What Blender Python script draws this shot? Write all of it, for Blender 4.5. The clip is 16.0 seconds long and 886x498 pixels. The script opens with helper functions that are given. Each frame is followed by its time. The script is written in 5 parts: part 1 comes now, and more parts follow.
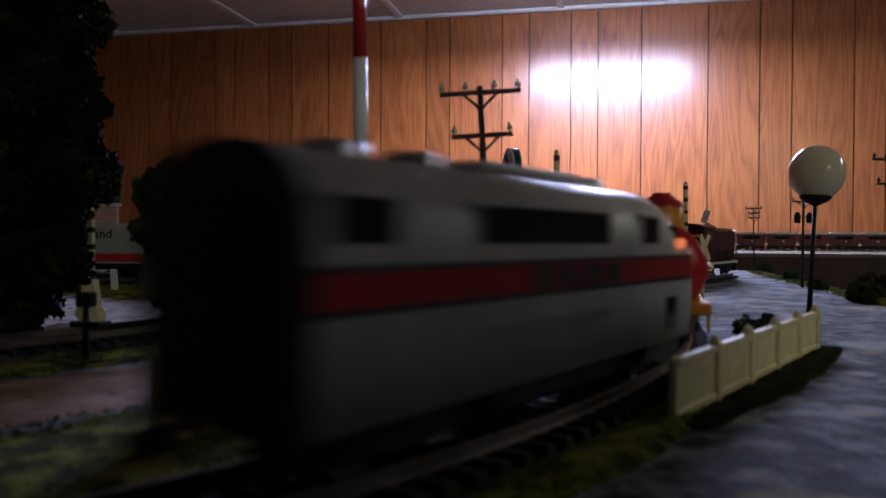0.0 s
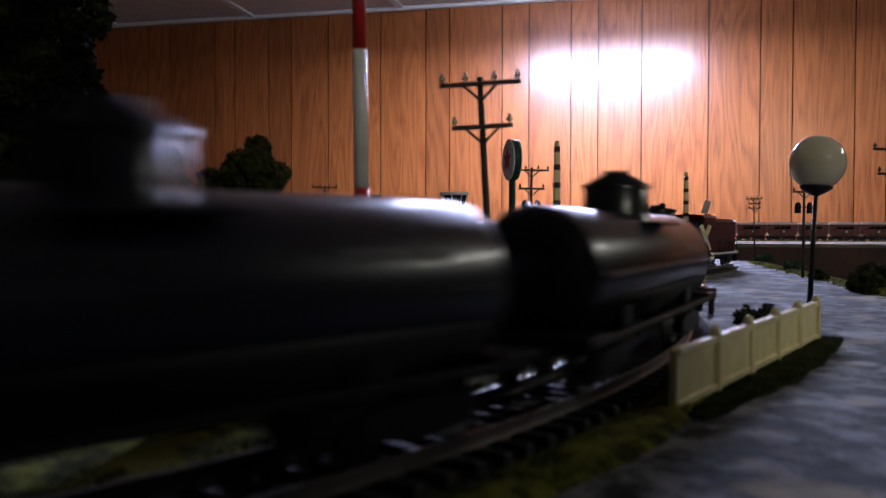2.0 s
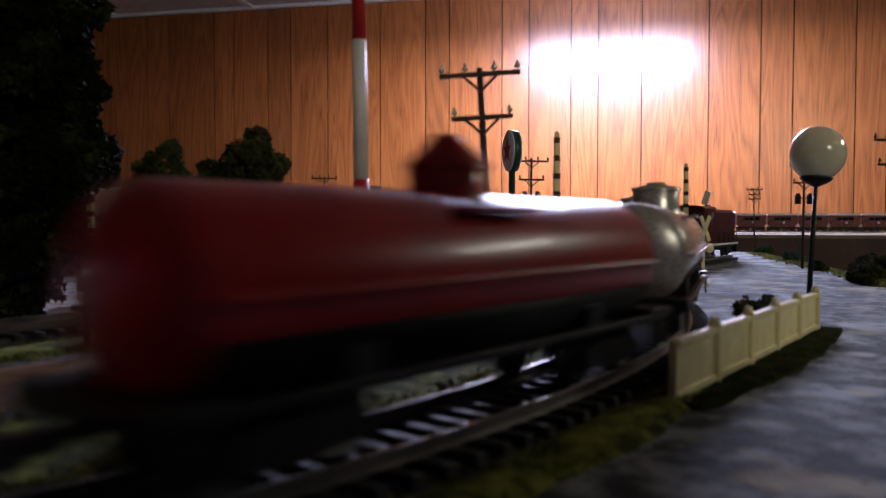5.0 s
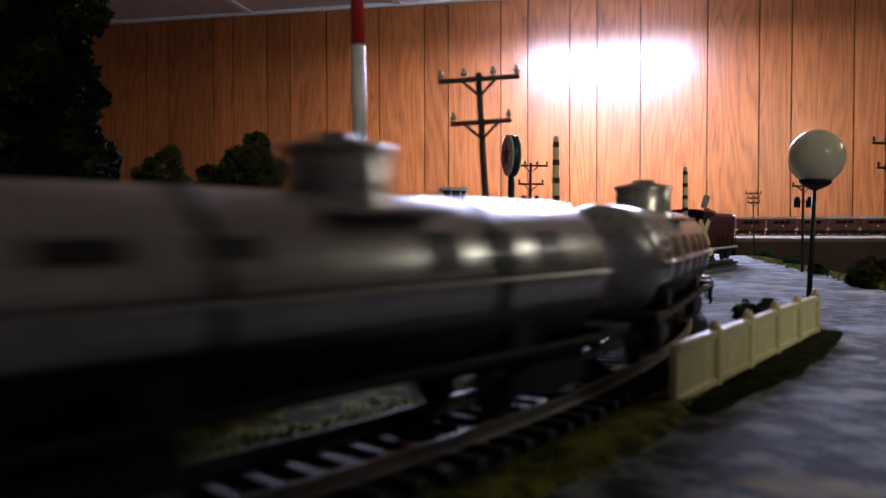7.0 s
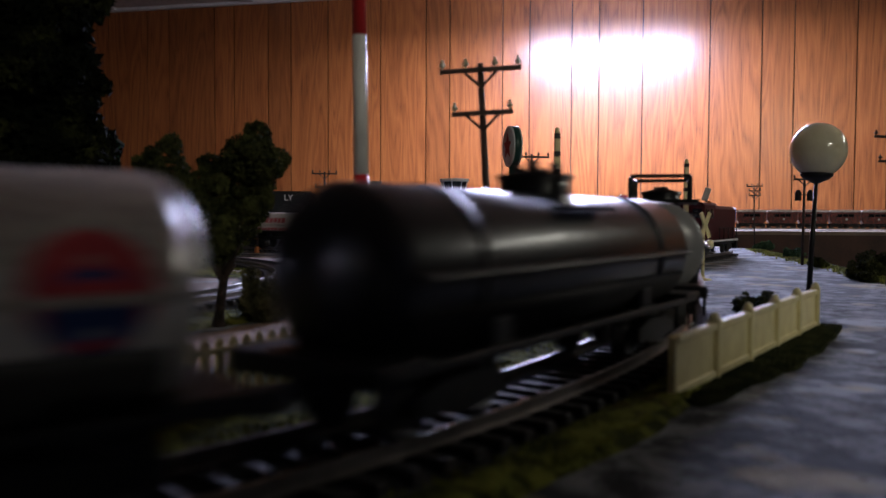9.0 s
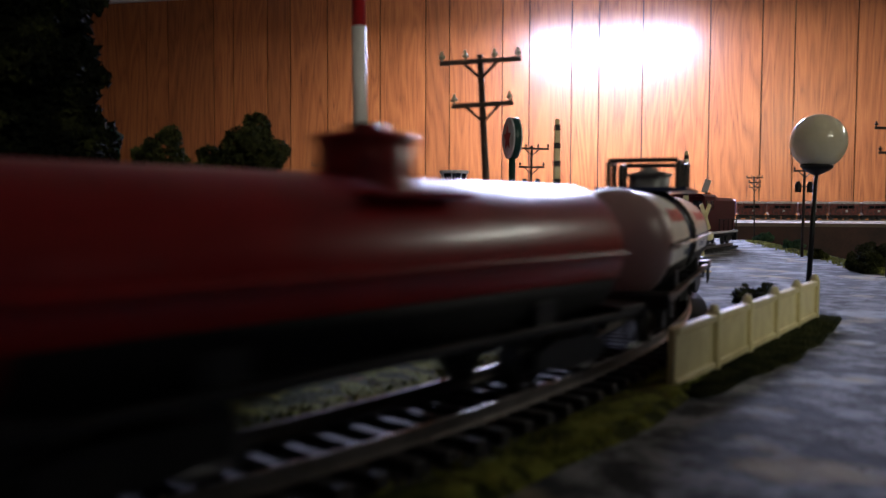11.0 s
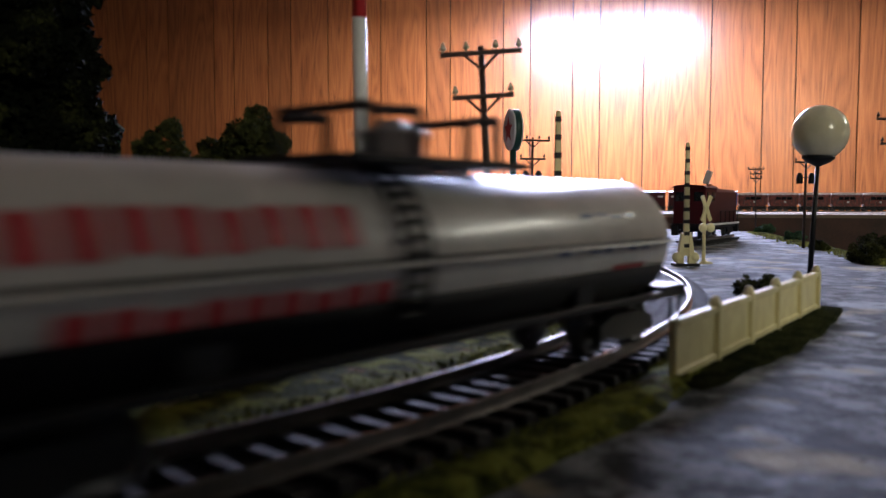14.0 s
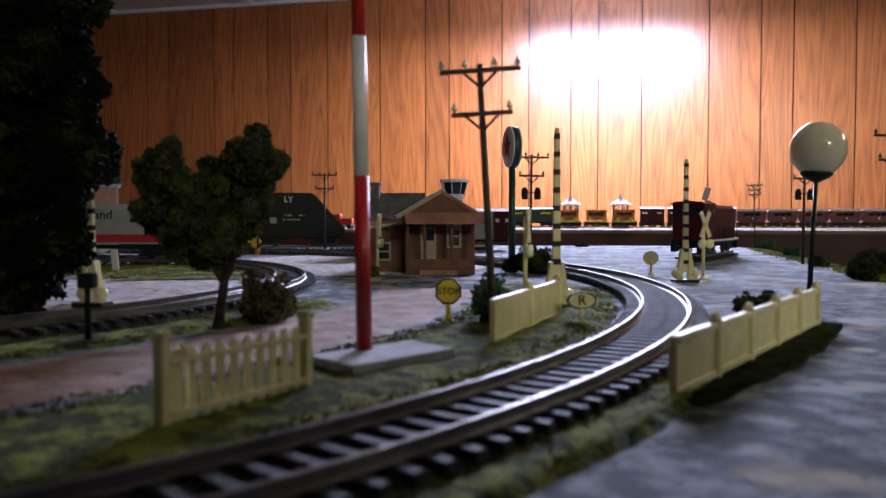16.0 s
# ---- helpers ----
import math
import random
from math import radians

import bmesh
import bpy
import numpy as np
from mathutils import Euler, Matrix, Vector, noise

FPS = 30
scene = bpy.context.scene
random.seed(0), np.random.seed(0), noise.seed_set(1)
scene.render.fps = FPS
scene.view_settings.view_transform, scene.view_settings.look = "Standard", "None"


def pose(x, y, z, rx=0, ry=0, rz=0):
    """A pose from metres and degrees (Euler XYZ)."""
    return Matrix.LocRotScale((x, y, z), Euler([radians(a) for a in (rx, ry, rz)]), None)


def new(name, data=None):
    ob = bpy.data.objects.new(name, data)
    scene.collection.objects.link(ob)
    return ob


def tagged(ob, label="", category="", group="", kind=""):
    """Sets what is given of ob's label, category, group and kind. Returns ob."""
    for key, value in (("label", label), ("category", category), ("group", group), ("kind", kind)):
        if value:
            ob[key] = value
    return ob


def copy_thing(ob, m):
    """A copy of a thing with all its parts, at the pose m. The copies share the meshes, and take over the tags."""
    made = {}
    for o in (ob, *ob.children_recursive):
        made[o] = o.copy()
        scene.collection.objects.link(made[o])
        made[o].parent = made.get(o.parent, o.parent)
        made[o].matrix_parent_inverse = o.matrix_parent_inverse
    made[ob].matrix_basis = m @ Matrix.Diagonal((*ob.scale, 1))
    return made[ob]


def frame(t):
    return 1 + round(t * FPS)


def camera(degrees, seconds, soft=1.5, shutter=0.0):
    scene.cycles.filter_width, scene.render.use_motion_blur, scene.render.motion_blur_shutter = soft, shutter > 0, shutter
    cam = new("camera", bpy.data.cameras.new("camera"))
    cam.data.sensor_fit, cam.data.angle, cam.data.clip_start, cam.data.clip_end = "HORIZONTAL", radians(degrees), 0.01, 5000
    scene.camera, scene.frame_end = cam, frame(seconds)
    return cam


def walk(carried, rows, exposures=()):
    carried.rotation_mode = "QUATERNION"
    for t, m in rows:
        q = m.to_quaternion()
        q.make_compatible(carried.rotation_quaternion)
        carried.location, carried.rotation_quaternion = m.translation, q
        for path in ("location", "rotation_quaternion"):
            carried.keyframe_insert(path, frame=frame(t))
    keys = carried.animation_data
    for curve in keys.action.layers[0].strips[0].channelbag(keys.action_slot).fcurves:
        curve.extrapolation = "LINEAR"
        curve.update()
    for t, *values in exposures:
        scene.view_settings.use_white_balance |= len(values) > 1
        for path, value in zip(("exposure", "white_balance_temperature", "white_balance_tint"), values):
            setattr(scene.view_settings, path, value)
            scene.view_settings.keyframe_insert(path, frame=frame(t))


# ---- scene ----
K = 0.001  # the layout is laid out in millimetres

# ---------------------------------------------------------------- camera
cam = camera(58.0, 16.0, soft=1.4, shutter=0.7)
cam.data.dof.use_dof = True
cam.data.dof.focus_distance = 0.75
cam.data.dof.aperture_fstop = 24.0
EYE = (0.0, 0.0, 0.038)
SHAKE = [(0.0, -0.03, -0.64, -0.34), (0.5, 0.10, -1.03, 0.34), (1.0, 0.16, -0.86, -0.13), (1.5, 0.01, -1.00, -0.07),
         (2.0, 0.00, -1.25, -0.14), (2.5, 0.00, -1.56, -0.45), (3.0, 0.05, -1.96, 0.01), (3.5, 0.03, -1.52, 0.23),
         (4.0, 0.06, -1.90, -0.04), (6.5, -0.06, -1.73, -0.11), (7.0, -0.05, -1.55, 0.10), (7.5, -0.06, -2.09, -0.06),
         (8.0, -0.04, -1.83, 0.16), (8.5, -0.03, -1.38, 0.14), (9.0, -0.01, -2.21, -0.29), (11.5, -0.04, -2.80, -0.23),
         (12.0, -0.02, -2.75, 0.04), (12.5, 0.00, -3.53, -0.25), (13.0, 0.00, -3.24, -0.20), (13.5, -0.01, -2.76, -0.40),
         (14.0, 0.05, -3.36, -0.13), (14.5, -0.06, -2.89, -0.03), (15.0, 0.00, -2.49, -0.08), (15.5, 0.05, -2.92, -0.03),
         (16.0, 0.00, -2.15, 0.00)]
walk(cam, [(t, pose(*EYE, 90 + p, r, y)) for t, y, p, r in SHAKE],
     exposures=[(0.0, -1.15, 5200, 11), (2.0, -0.8, 5300, 11), (3.5, -0.5, 5450, 11), (7.5, -0.6, 5500, 11), (9.0, -0.75, 5400, 11),
                (11.5, -0.35, 5400, 9), (13.5, -0.15, 5450, 8), (16.0, -0.1, 5300, 6)])

# ---------------------------------------------------------------- light
ALPHA = 12.5  # turn of the room against the camera, degrees
WALL = Matrix.Translation((0, 3.03, 0)) @ Matrix.Rotation(radians(-ALPHA), 4, "Z")  # x along the panelling, y into the wall
CEIL = 0.88
world = bpy.data.worlds.new("room_dark")
world.use_nodes = True
world.node_tree.nodes["Background"].inputs[0].default_value = (0.5, 0.55, 0.7, 1)
world.node_tree.nodes["Background"].inputs[1].default_value = 0.0006
scene.world = world


def tube_light(name, x, y, power, size, color, z=CEIL - 0.112, tilt=0.0, turn=0.0):
    lamp = bpy.data.lights.new(name, "AREA")
    lamp.shape, lamp.size, lamp.size_y, lamp.energy = "RECTANGLE", size[0], size[1], power
    lamp.color = color
    ob = new(name, lamp)
    ob.matrix_world = WALL @ Matrix.Translation((x, y, z)) @ Matrix.Rotation(radians(turn), 4, "Z") @ Matrix.Rotation(radians(tilt), 4, "Y")
    return ob


tube_light("ceiling_lamp_light", 0.60, -0.63, 92, (0.66, 0.32), (0.84, 0.79, 1.0), CEIL - 0.128)
tube_light("side_lamp_light", 2.29, -1.57, 8.5, (0.22, 0.7), (1.0, 0.87, 0.63), tilt=40, turn=36)
tube_light("rear_lamp_light", 1.86, -4.23, 17.0, (0.22, 0.7), (1.0, 0.85, 0.56), tilt=40, turn=-51)


# ---------------------------------------------------------------- materials
def nodes_of(name):
    m = bpy.data.materials.new(name)
    m.use_nodes = True
    nt = m.node_tree
    return m, nt, nt.nodes["Principled BSDF"]


def mottled(name, a, b, rough=0.6, scale=300.0, fine=1500.0, bump=0.25, metal=0.0, spread=(0.35, 0.65), dist=0.0004, vary=0.0, coat=0.0, spec=0.5, spots=None):
    """Two colours mixed by noise at two scales, with fine relief. Scales are per metre."""
    m, nt, p = nodes_of(name)
    N, Lk = nt.nodes, nt.links
    tc = N.new("ShaderNodeTexCoord")
    n1, n2 = N.new("ShaderNodeTexNoise"), N.new("ShaderNodeTexNoise")
    n1.inputs["Scale"].default_value, n2.inputs["Scale"].default_value = scale, fine
    n1.inputs["Detail"].default_value, n2.inputs["Detail"].default_value = 6, 4
    for n in (n1, n2):
        Lk.new(tc.outputs["Object"], n.inputs["Vector"])
    mix = N.new("ShaderNodeMath")
    mix.operation = "MULTIPLY_ADD"
    Lk.new(n2.outputs[0], mix.inputs[0])
    mix.inputs[1].default_value = 0.35
    sub = N.new("ShaderNodeMath")
    sub.operation = "SUBTRACT"
    Lk.new(n1.outputs[0], sub.inputs[0])
    sub.inputs[1].default_value = 0.175
    Lk.new(sub.outputs[0], mix.inputs[2])
    ramp = N.new("ShaderNodeValToRGB")
    ramp.color_ramp.elements[0].position, ramp.color_ramp.elements[1].position = spread
    ramp.color_ramp.elements[0].color, ramp.color_ramp.elements[1].color = (*a, 1), (*b, 1)
    Lk.new(mix.outputs[0], ramp.inputs[0])
    out = ramp.outputs[0]
    for spot in spots or ():
        n3, r3, mx = N.new("ShaderNodeTexNoise"), N.new("ShaderNodeValToRGB"), N.new("ShaderNodeMixRGB")
        n3.inputs["Scale"].default_value, n3.inputs["Detail"].default_value = spot[0], 5
        Lk.new(tc.outputs["Object"], n3.inputs["Vector"])
        r3.color_ramp.elements[0].position, r3.color_ramp.elements[1].position = spot[1], spot[1] + 0.08
        Lk.new(n3.outputs[0], r3.inputs[0])
        Lk.new(r3.outputs[0], mx.inputs[0])
        Lk.new(out, mx.inputs[1])
        mx.inputs[2].default_value = (*spot[2], 1)
        out = mx.outputs[0]
    if vary:
        info, hsv = N.new("ShaderNodeObjectInfo"), N.new("ShaderNodeHueSaturation")
        mr = N.new("ShaderNodeMapRange")
        Lk.new(info.outputs["Random"], mr.inputs[0])
        mr.inputs[3].default_value, mr.inputs[4].default_value = 1 - vary, 1 + vary
        Lk.new(mr.outputs[0], hsv.inputs["Value"])
        Lk.new(out, hsv.inputs["Color"])
        out = hsv.outputs[0]
    Lk.new(out, p.inputs["Base Color"])
    rr = N.new("ShaderNodeMapRange")
    Lk.new(n2.outputs[0], rr.inputs[0])
    rr.inputs[3].default_value, rr.inputs[4].default_value = max(rough - 0.08, 0.03), min(rough + 0.1, 1)
    Lk.new(rr.outputs[0], p.inputs["Roughness"])
    p.inputs["Metallic"].default_value = metal
    p.inputs["Specular IOR Level"].default_value = 0.12 if rough >= 0.9 else spec
    p.inputs["Coat Weight"].default_value = coat
    if bump:
        bp = N.new("ShaderNodeBump")
        bp.inputs["Strength"].default_value, bp.inputs["Distance"].default_value = bump, dist
        Lk.new(mix.outputs[0], bp.inputs["Height"])
        Lk.new(bp.outputs[0], p.inputs["Normal"])
    return m


def panelling():
    """Varnished wood-print boards: long grain with cathedral figure, different on every board."""
    m, nt, p = nodes_of("wood_panelling")
    N, Lk = nt.nodes, nt.links
    tc, info = N.new("ShaderNodeTexCoord"), N.new("ShaderNodeObjectInfo")
    mp, add, mul = N.new("ShaderNodeMapping"), N.new("ShaderNodeVectorMath"), N.new("ShaderNodeMath")
    mul.operation = "MULTIPLY"
    mul.inputs[1].default_value = 37.0
    Lk.new(info.outputs["Random"], mul.inputs[0])
    mp.inputs["Scale"].default_value = (11.0, 11.0, 1.1)
    Lk.new(tc.outputs["Object"], mp.inputs["Vector"])
    Lk.new(mp.outputs[0], add.inputs[0])
    Lk.new(mul.outputs[0], add.inputs[1])
    big = N.new("ShaderNodeTexNoise")
    big.inputs["Scale"].default_value, big.inputs["Detail"].default_value, big.inputs["Distortion"].default_value = 1.0, 2.0, 0.5
    Lk.new(add.outputs[0], big.inputs["Vector"])
    rings, frac = N.new("ShaderNodeMath"), N.new("ShaderNodeMath")
    rings.operation, frac.operation = "MULTIPLY", "PINGPONG"
    rings.inputs[1].default_value = 22.0
    frac.inputs[1].default_value = 1.0
    Lk.new(big.outputs[0], rings.inputs[0])
    Lk.new(rings.outputs[0], frac.inputs[0])
    fine, mp2 = N.new("ShaderNodeTexNoise"), N.new("ShaderNodeMapping")
    mp2.inputs["Scale"].default_value = (420.0, 420.0, 9.0)
    Lk.new(tc.outputs["Object"], mp2.inputs["Vector"])
    Lk.new(mp2.outputs[0], fine.inputs["Vector"])
    fine.inputs["Scale"].default_value = 1.0
    fine.inputs["Detail"].default_value = 5
    mix = N.new("ShaderNodeMath")
    mix.operation = "MULTIPLY_ADD"
    Lk.new(frac.outputs[0], mix.inputs[0])
    mix.inputs[1].default_value = 0.23
    half = N.new("ShaderNodeMath")
    half.operation = "MULTIPLY"
    half.inputs[1].default_value = 0.78
    Lk.new(fine.outputs[0], half.inputs[0])
    Lk.new(half.outputs[0], mix.inputs[2])
    ramp = N.new("ShaderNodeValToRGB")
    e = ramp.color_ramp.elements
    e[0].position, e[0].color = 0.22, (0.055, 0.012, 0.004, 1)
    e[1].position, e[1].color = 0.75, (0.36, 0.125, 0.027, 1)
    mid = e.new(0.4)
    mid.color = (0.225, 0.069, 0.0135, 1)
    Lk.new(mix.outputs[0], ramp.inputs[0])
    hsv, mr = N.new("ShaderNodeHueSaturation"), N.new("ShaderNodeMapRange")
    Lk.new(info.outputs["Random"], mr.inputs[0])
    mr.inputs[3].default_value, mr.inputs[4].default_value = 0.82, 1.15
    Lk.new(mr.outputs[0], hsv.inputs["Value"])
    Lk.new(ramp.outputs[0], hsv.inputs["Color"])
    Lk.new(hsv.outputs[0], p.inputs["Base Color"])
    p.inputs["Roughness"].default_value = 0.42
    p.inputs["Specular IOR Level"].default_value = 0.35
    p.inputs["Coat Weight"].default_value, p.inputs["Coat Roughness"].default_value = 1.0, 0.24
    bp = N.new("ShaderNodeBump")
    bp.inputs["Strength"].default_value, bp.inputs["Distance"].default_value = 0.06, 0.001
    Lk.new(mix.outputs[0], bp.inputs["Height"])
    Lk.new(bp.outputs[0], p.inputs["Normal"])
    return m


def plain(name, c, rough=0.4, metal=0.0, bump=0.1, coat=0.0):
    dark = tuple(x * 0.8 for x in c)
    return mottled(name, dark, c, rough, 120, 2200, bump, metal, (0.3, 0.6), 0.0002, coat=coat)


MAT = {
    "panel": panelling(),
    "groove": plain("groove_dark", (0.03, 0.014, 0.008), 0.7),
    "ceiling": mottled("ceiling_tile", (0.50, 0.45, 0.38), (0.60, 0.55, 0.48), 0.9, 40, 400, 0.4, dist=0.001),
    "tbar": plain("ceiling_bar_white", (0.75, 0.74, 0.7), 0.5),
    "plaster": mottled("painted_plaster_wall", (0.05, 0.04, 0.03), (0.08, 0.06, 0.045), 0.9, 8, 120, 0.2),
    "carpet": mottled("floor_carpet", (0.04, 0.035, 0.03), (0.07, 0.06, 0.05), 1.0, 30, 800, 0.5),
    "road": mottled("grey_plaster_road", (0.03, 0.034, 0.04), (0.28, 0.295, 0.315), 0.82, 130, 700, 0.9, spread=(0.40, 0.60), dist=0.0012, spec=0.25,
                    spots=((26, 0.50, (0.045, 0.052, 0.062)), (42, 0.55, (0.40, 0.43, 0.47)), (27, 0.585, (0.42, 0.37, 0.25)), (75, 0.62, (0.025, 0.03, 0.036)), (330, 0.64, (0.02, 0.022, 0.026)))),
    "dirt": mottled("pink_brown_road", (0.26, 0.15, 0.095), (0.50, 0.36, 0.28), 0.8, 70, 500, 0.8, dist=0.0008, spots=((45, 0.62, (0.34, 0.24, 0.09)), (110, 0.62, (0.15, 0.10, 0.07)), (380, 0.64, (0.08, 0.05, 0.03)))),
    "yard": mottled("pinkish_yard_plaster", (0.36, 0.30, 0.27), (0.72, 0.64, 0.60), 0.85, 110, 900, 1.0, dist=0.001, spec=0.25, spots=((34, 0.53, (0.52, 0.55, 0.58)), (130, 0.60, (0.17, 0.13, 0.10)), (420, 0.63, (0.10, 0.08, 0.06)))),
    "turf": mottled("turf_ground", (0.04, 0.048, 0.007), (0.215, 0.23, 0.034), 0.95, 170, 800, 1.0, spread=(0.42, 0.58), dist=0.0016, spots=((60, 0.60, (0.05, 0.055, 0.010)), (80, 0.63, (0.17, 0.10, 0.03)), (300, 0.62, (0.03, 0.033, 0.008)))),
    "grass": mottled("turf_tufts", (0.09, 0.105, 0.015), (0.28, 0.29, 0.045), 0.9, 90, 600, 0.3, spots=((55, 0.54, (0.07, 0.07, 0.018)),)),
    # near-black low tone carries the tall tree's shade in the leaf colour
    "leaf_olive_shaded": mottled("olive_leaf_shaded", (0.002, 0.003, 0.001), (0.05, 0.054, 0.014), 0.9, 60, 500, 0.6, spread=(0.52, 0.75)),
    "moss": mottled("dark_moss", (0.012, 0.017, 0.006), (0.05, 0.055, 0.02), 0.95, 150, 900, 0.8),
    "ballast": mottled("ballast_bed", (0.022, 0.022, 0.023), (0.12, 0.12, 0.125), 0.95, 260, 1400, 1.0, dist=0.001),
    "rail": mottled("nickel_rail", (0.17, 0.155, 0.145), (0.30, 0.275, 0.26), 0.4, 60, 900, 0.15, 1.0),
    "tie": mottled("black_plastic_tie", (0.007, 0.006, 0.006), (0.03, 0.027, 0.026), 0.7, 300, 2000, 0.3, vary=0.3),
    "wood_fascia": mottled("dark_fascia_wood", (0.045, 0.016, 0.010), (0.10, 0.035, 0.022), 0.5, 20, 300, 0.2),
    "board": mottled("pale_board_top", (0.20, 0.15, 0.10), (0.34, 0.27, 0.20), 0.75, 20, 300, 0.3),
    "cream": mottled("cream_plastic", (0.74, 0.65, 0.32), (0.87, 0.79, 0.44), 0.42, 150, 1600, 0.15, vary=0.08),
    "black": plain("black_plastic", (0.008, 0.008, 0.009), 0.42),
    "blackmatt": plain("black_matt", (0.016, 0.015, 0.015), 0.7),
    "redpaint": plain("red_paint", (0.45, 0.018, 0.02), 0.35),
    "white": plain("white_paint", (0.74, 0.73, 0.72), 0.4),
    "concrete": mottled("pale_plinth", (0.34, 0.34, 0.34), (0.62, 0.62, 0.62), 0.8, 90, 700, 0.5),
    "darkbrown": mottled("dark_brown_pole", (0.022, 0.013, 0.011), (0.06, 0.035, 0.028), 0.6, 200, 1500, 0.4),
    "glassgreen": plain("pale_green_insulator", (0.40, 0.45, 0.34), 0.3),
    "globe": mottled("ivory_globe", (0.62, 0.58, 0.44), (0.70, 0.66, 0.52), 0.12, 40, 600, 0.02, coat=0.4),
    "yellow": plain("yellow_paint", (0.78, 0.60, 0.035), 0.45),
    "green": plain("dark_green_paint", (0.012, 0.055, 0.045), 0.4),
    "brown": mottled("brown_siding", (0.10, 0.036, 0.019), (0.19, 0.072, 0.037), 0.6, 80, 800, 0.3),
    "brownroof": mottled("brown_roof", (0.24, 0.10, 0.06), (0.41, 0.20, 0.13), 0.6, 90, 700, 0.4),
    "maroon": plain("maroon_paint", (0.055, 0.003, 0.006), 0.35),
    "silver": mottled("silver_paint", (0.38, 0.38, 0.39), (0.56, 0.56, 0.57), 0.32, 100, 900, 0.12, 0.85),
    "corrugated": mottled("stainless_side", (0.42, 0.43, 0.45), (0.6, 0.61, 0.63), 0.3, 100, 900, 0.1, 0.9),
    "steel": mottled("dark_steel", (0.03, 0.03, 0.032), (0.10, 0.10, 0.105), 0.45, 200, 1500, 0.2, 0.6),
    "window": plain("dark_glazing", (0.012, 0.014, 0.018), 0.12, bump=0.0),
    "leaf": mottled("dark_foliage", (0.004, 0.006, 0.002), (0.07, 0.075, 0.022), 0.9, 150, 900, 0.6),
    "leaf_light": mottled("olive_foliage", (0.06, 0.075, 0.02), (0.17, 0.17, 0.06), 0.9, 150, 900, 0.6),
    "leaf_green": mottled("green_foliage", (0.03, 0.065, 0.038), (0.10, 0.165, 0.085), 0.9, 150, 900, 0.6),
    "leaf_dry": mottled("dry_foliage", (0.02, 0.02, 0.008), (0.12, 0.11, 0.05), 0.9, 200, 900, 0.6),
    "bark": mottled("dark_bark", (0.016, 0.012, 0.010), (0.05, 0.035, 0.028), 0.9, 300, 1500, 0.8),
}

for n in ("black", "blackmatt", "maroon"):
    MAT[n].node_tree.nodes["Principled BSDF"].inputs["Specular IOR Level"].default_value = 0.28


# ---------------------------------------------------------------- mesh helpers (all sizes in millimetres)
def V(*a):
    return Vector(a)


def box(bm, c, s, rot=None, bevel=0.0):
    r = bmesh.ops.create_cube(bm, size=1.0)
    vs = r["verts"]
    bmesh.ops.scale(bm, vec=s, verts=vs)
    if bevel:
        es = list({e for v in vs for e in v.link_edges})
        vs = list({v for f in bmesh.ops.bevel(bm, geom=es, offset=bevel, segments=1, affect="EDGES")["faces"] for v in f.verts} | {v for v in vs if v.is_valid})
    m = Matrix.Translation(c)
    if rot is not None:
        m = m @ rot
    bmesh.ops.transform(bm, matrix=m, verts=vs)


def rod(bm, a, b, r0, r1=None, seg=10, caps=True):
    a, b = Vector(a), Vector(b)
    r1 = r0 if r1 is None else r1
    q = (b - a).to_track_quat("Z", "Y").to_matrix()
    rings = []
    for p, r in ((a, r0), (b, r1)):
        rings.append([bm.verts.new(p + q @ Vector((r * math.cos(6.28318 * i / seg), r * math.sin(6.28318 * i / seg), 0))) for i in range(seg)])
    for i in range(seg):
        bm.faces.new((rings[0][i], rings[0][(i + 1) % seg], rings[1][(i + 1) % seg], rings[1][i])).smooth = seg > 6
    if caps:
        bm.faces.new(rings[0][::-1])
        bm.faces.new(rings[1])


def lathe(bm, prof, m, seg=24, smooth=True):
    """Turn (r, h) pairs round the local z axis and place by m; r = 0 closes."""
    rings = []
    for r, h in prof:
        if r <= 1e-6:
            rings.append([bm.verts.new(m @ Vector((0, 0, h)))])
        else:
            rings.append([bm.verts.new(m @ Vector((r * math.cos(6.28318 * i / seg), r * math.sin(6.28318 * i / seg), h))) for i in range(seg)])
    for A, B in zip(rings, rings[1:]):
        for i in range(seg):
            j = (i + 1) % seg
            q = [A[i % len(A)], A[j % len(A)], B[j % len(B)], B[i % len(B)]]
            q = list(dict.fromkeys(q))
            if len(q) > 2:
                bm.faces.new(q).smooth = smooth


def ball(bm, c, r, sub=2, squash=(1, 1, 1), jitter=0.0, rng=None):
    vs = bmesh.ops.create_icosphere(bm, subdivisions=sub, radius=r)["verts"]
    for v in vs:
        k = 1 + (rng.uniform(-jitter, jitter) if rng else 0)
        v.co = Vector((v.co.x * squash[0] * k, v.co.y * squash[1] * k, v.co.z * squash[2] * k)) + Vector(c)
    for f in {f for v in vs for f in v.link_faces}:
        f.smooth = jitter == 0


def prism(bm, pts, y0, y1, axis="y"):
    """Extrude an outline of (a, b) pairs from y0 to y1 along an axis."""
    def co(a, b, y):
        return {"y": (a, y, b), "x": (y, a, b), "z": (a, b, y)}[axis]
    A = [bm.verts.new(co(a, b, y0)) for a, b in pts]
    B = [bm.verts.new(co(a, b, y1)) for a, b in pts]
    n = len(pts)
    for i in range(n):
        bm.faces.new((A[i], A[(i + 1) % n], B[(i + 1) % n], B[i]))
    bm.faces.new(A[::-1])
    bm.faces.new(B)


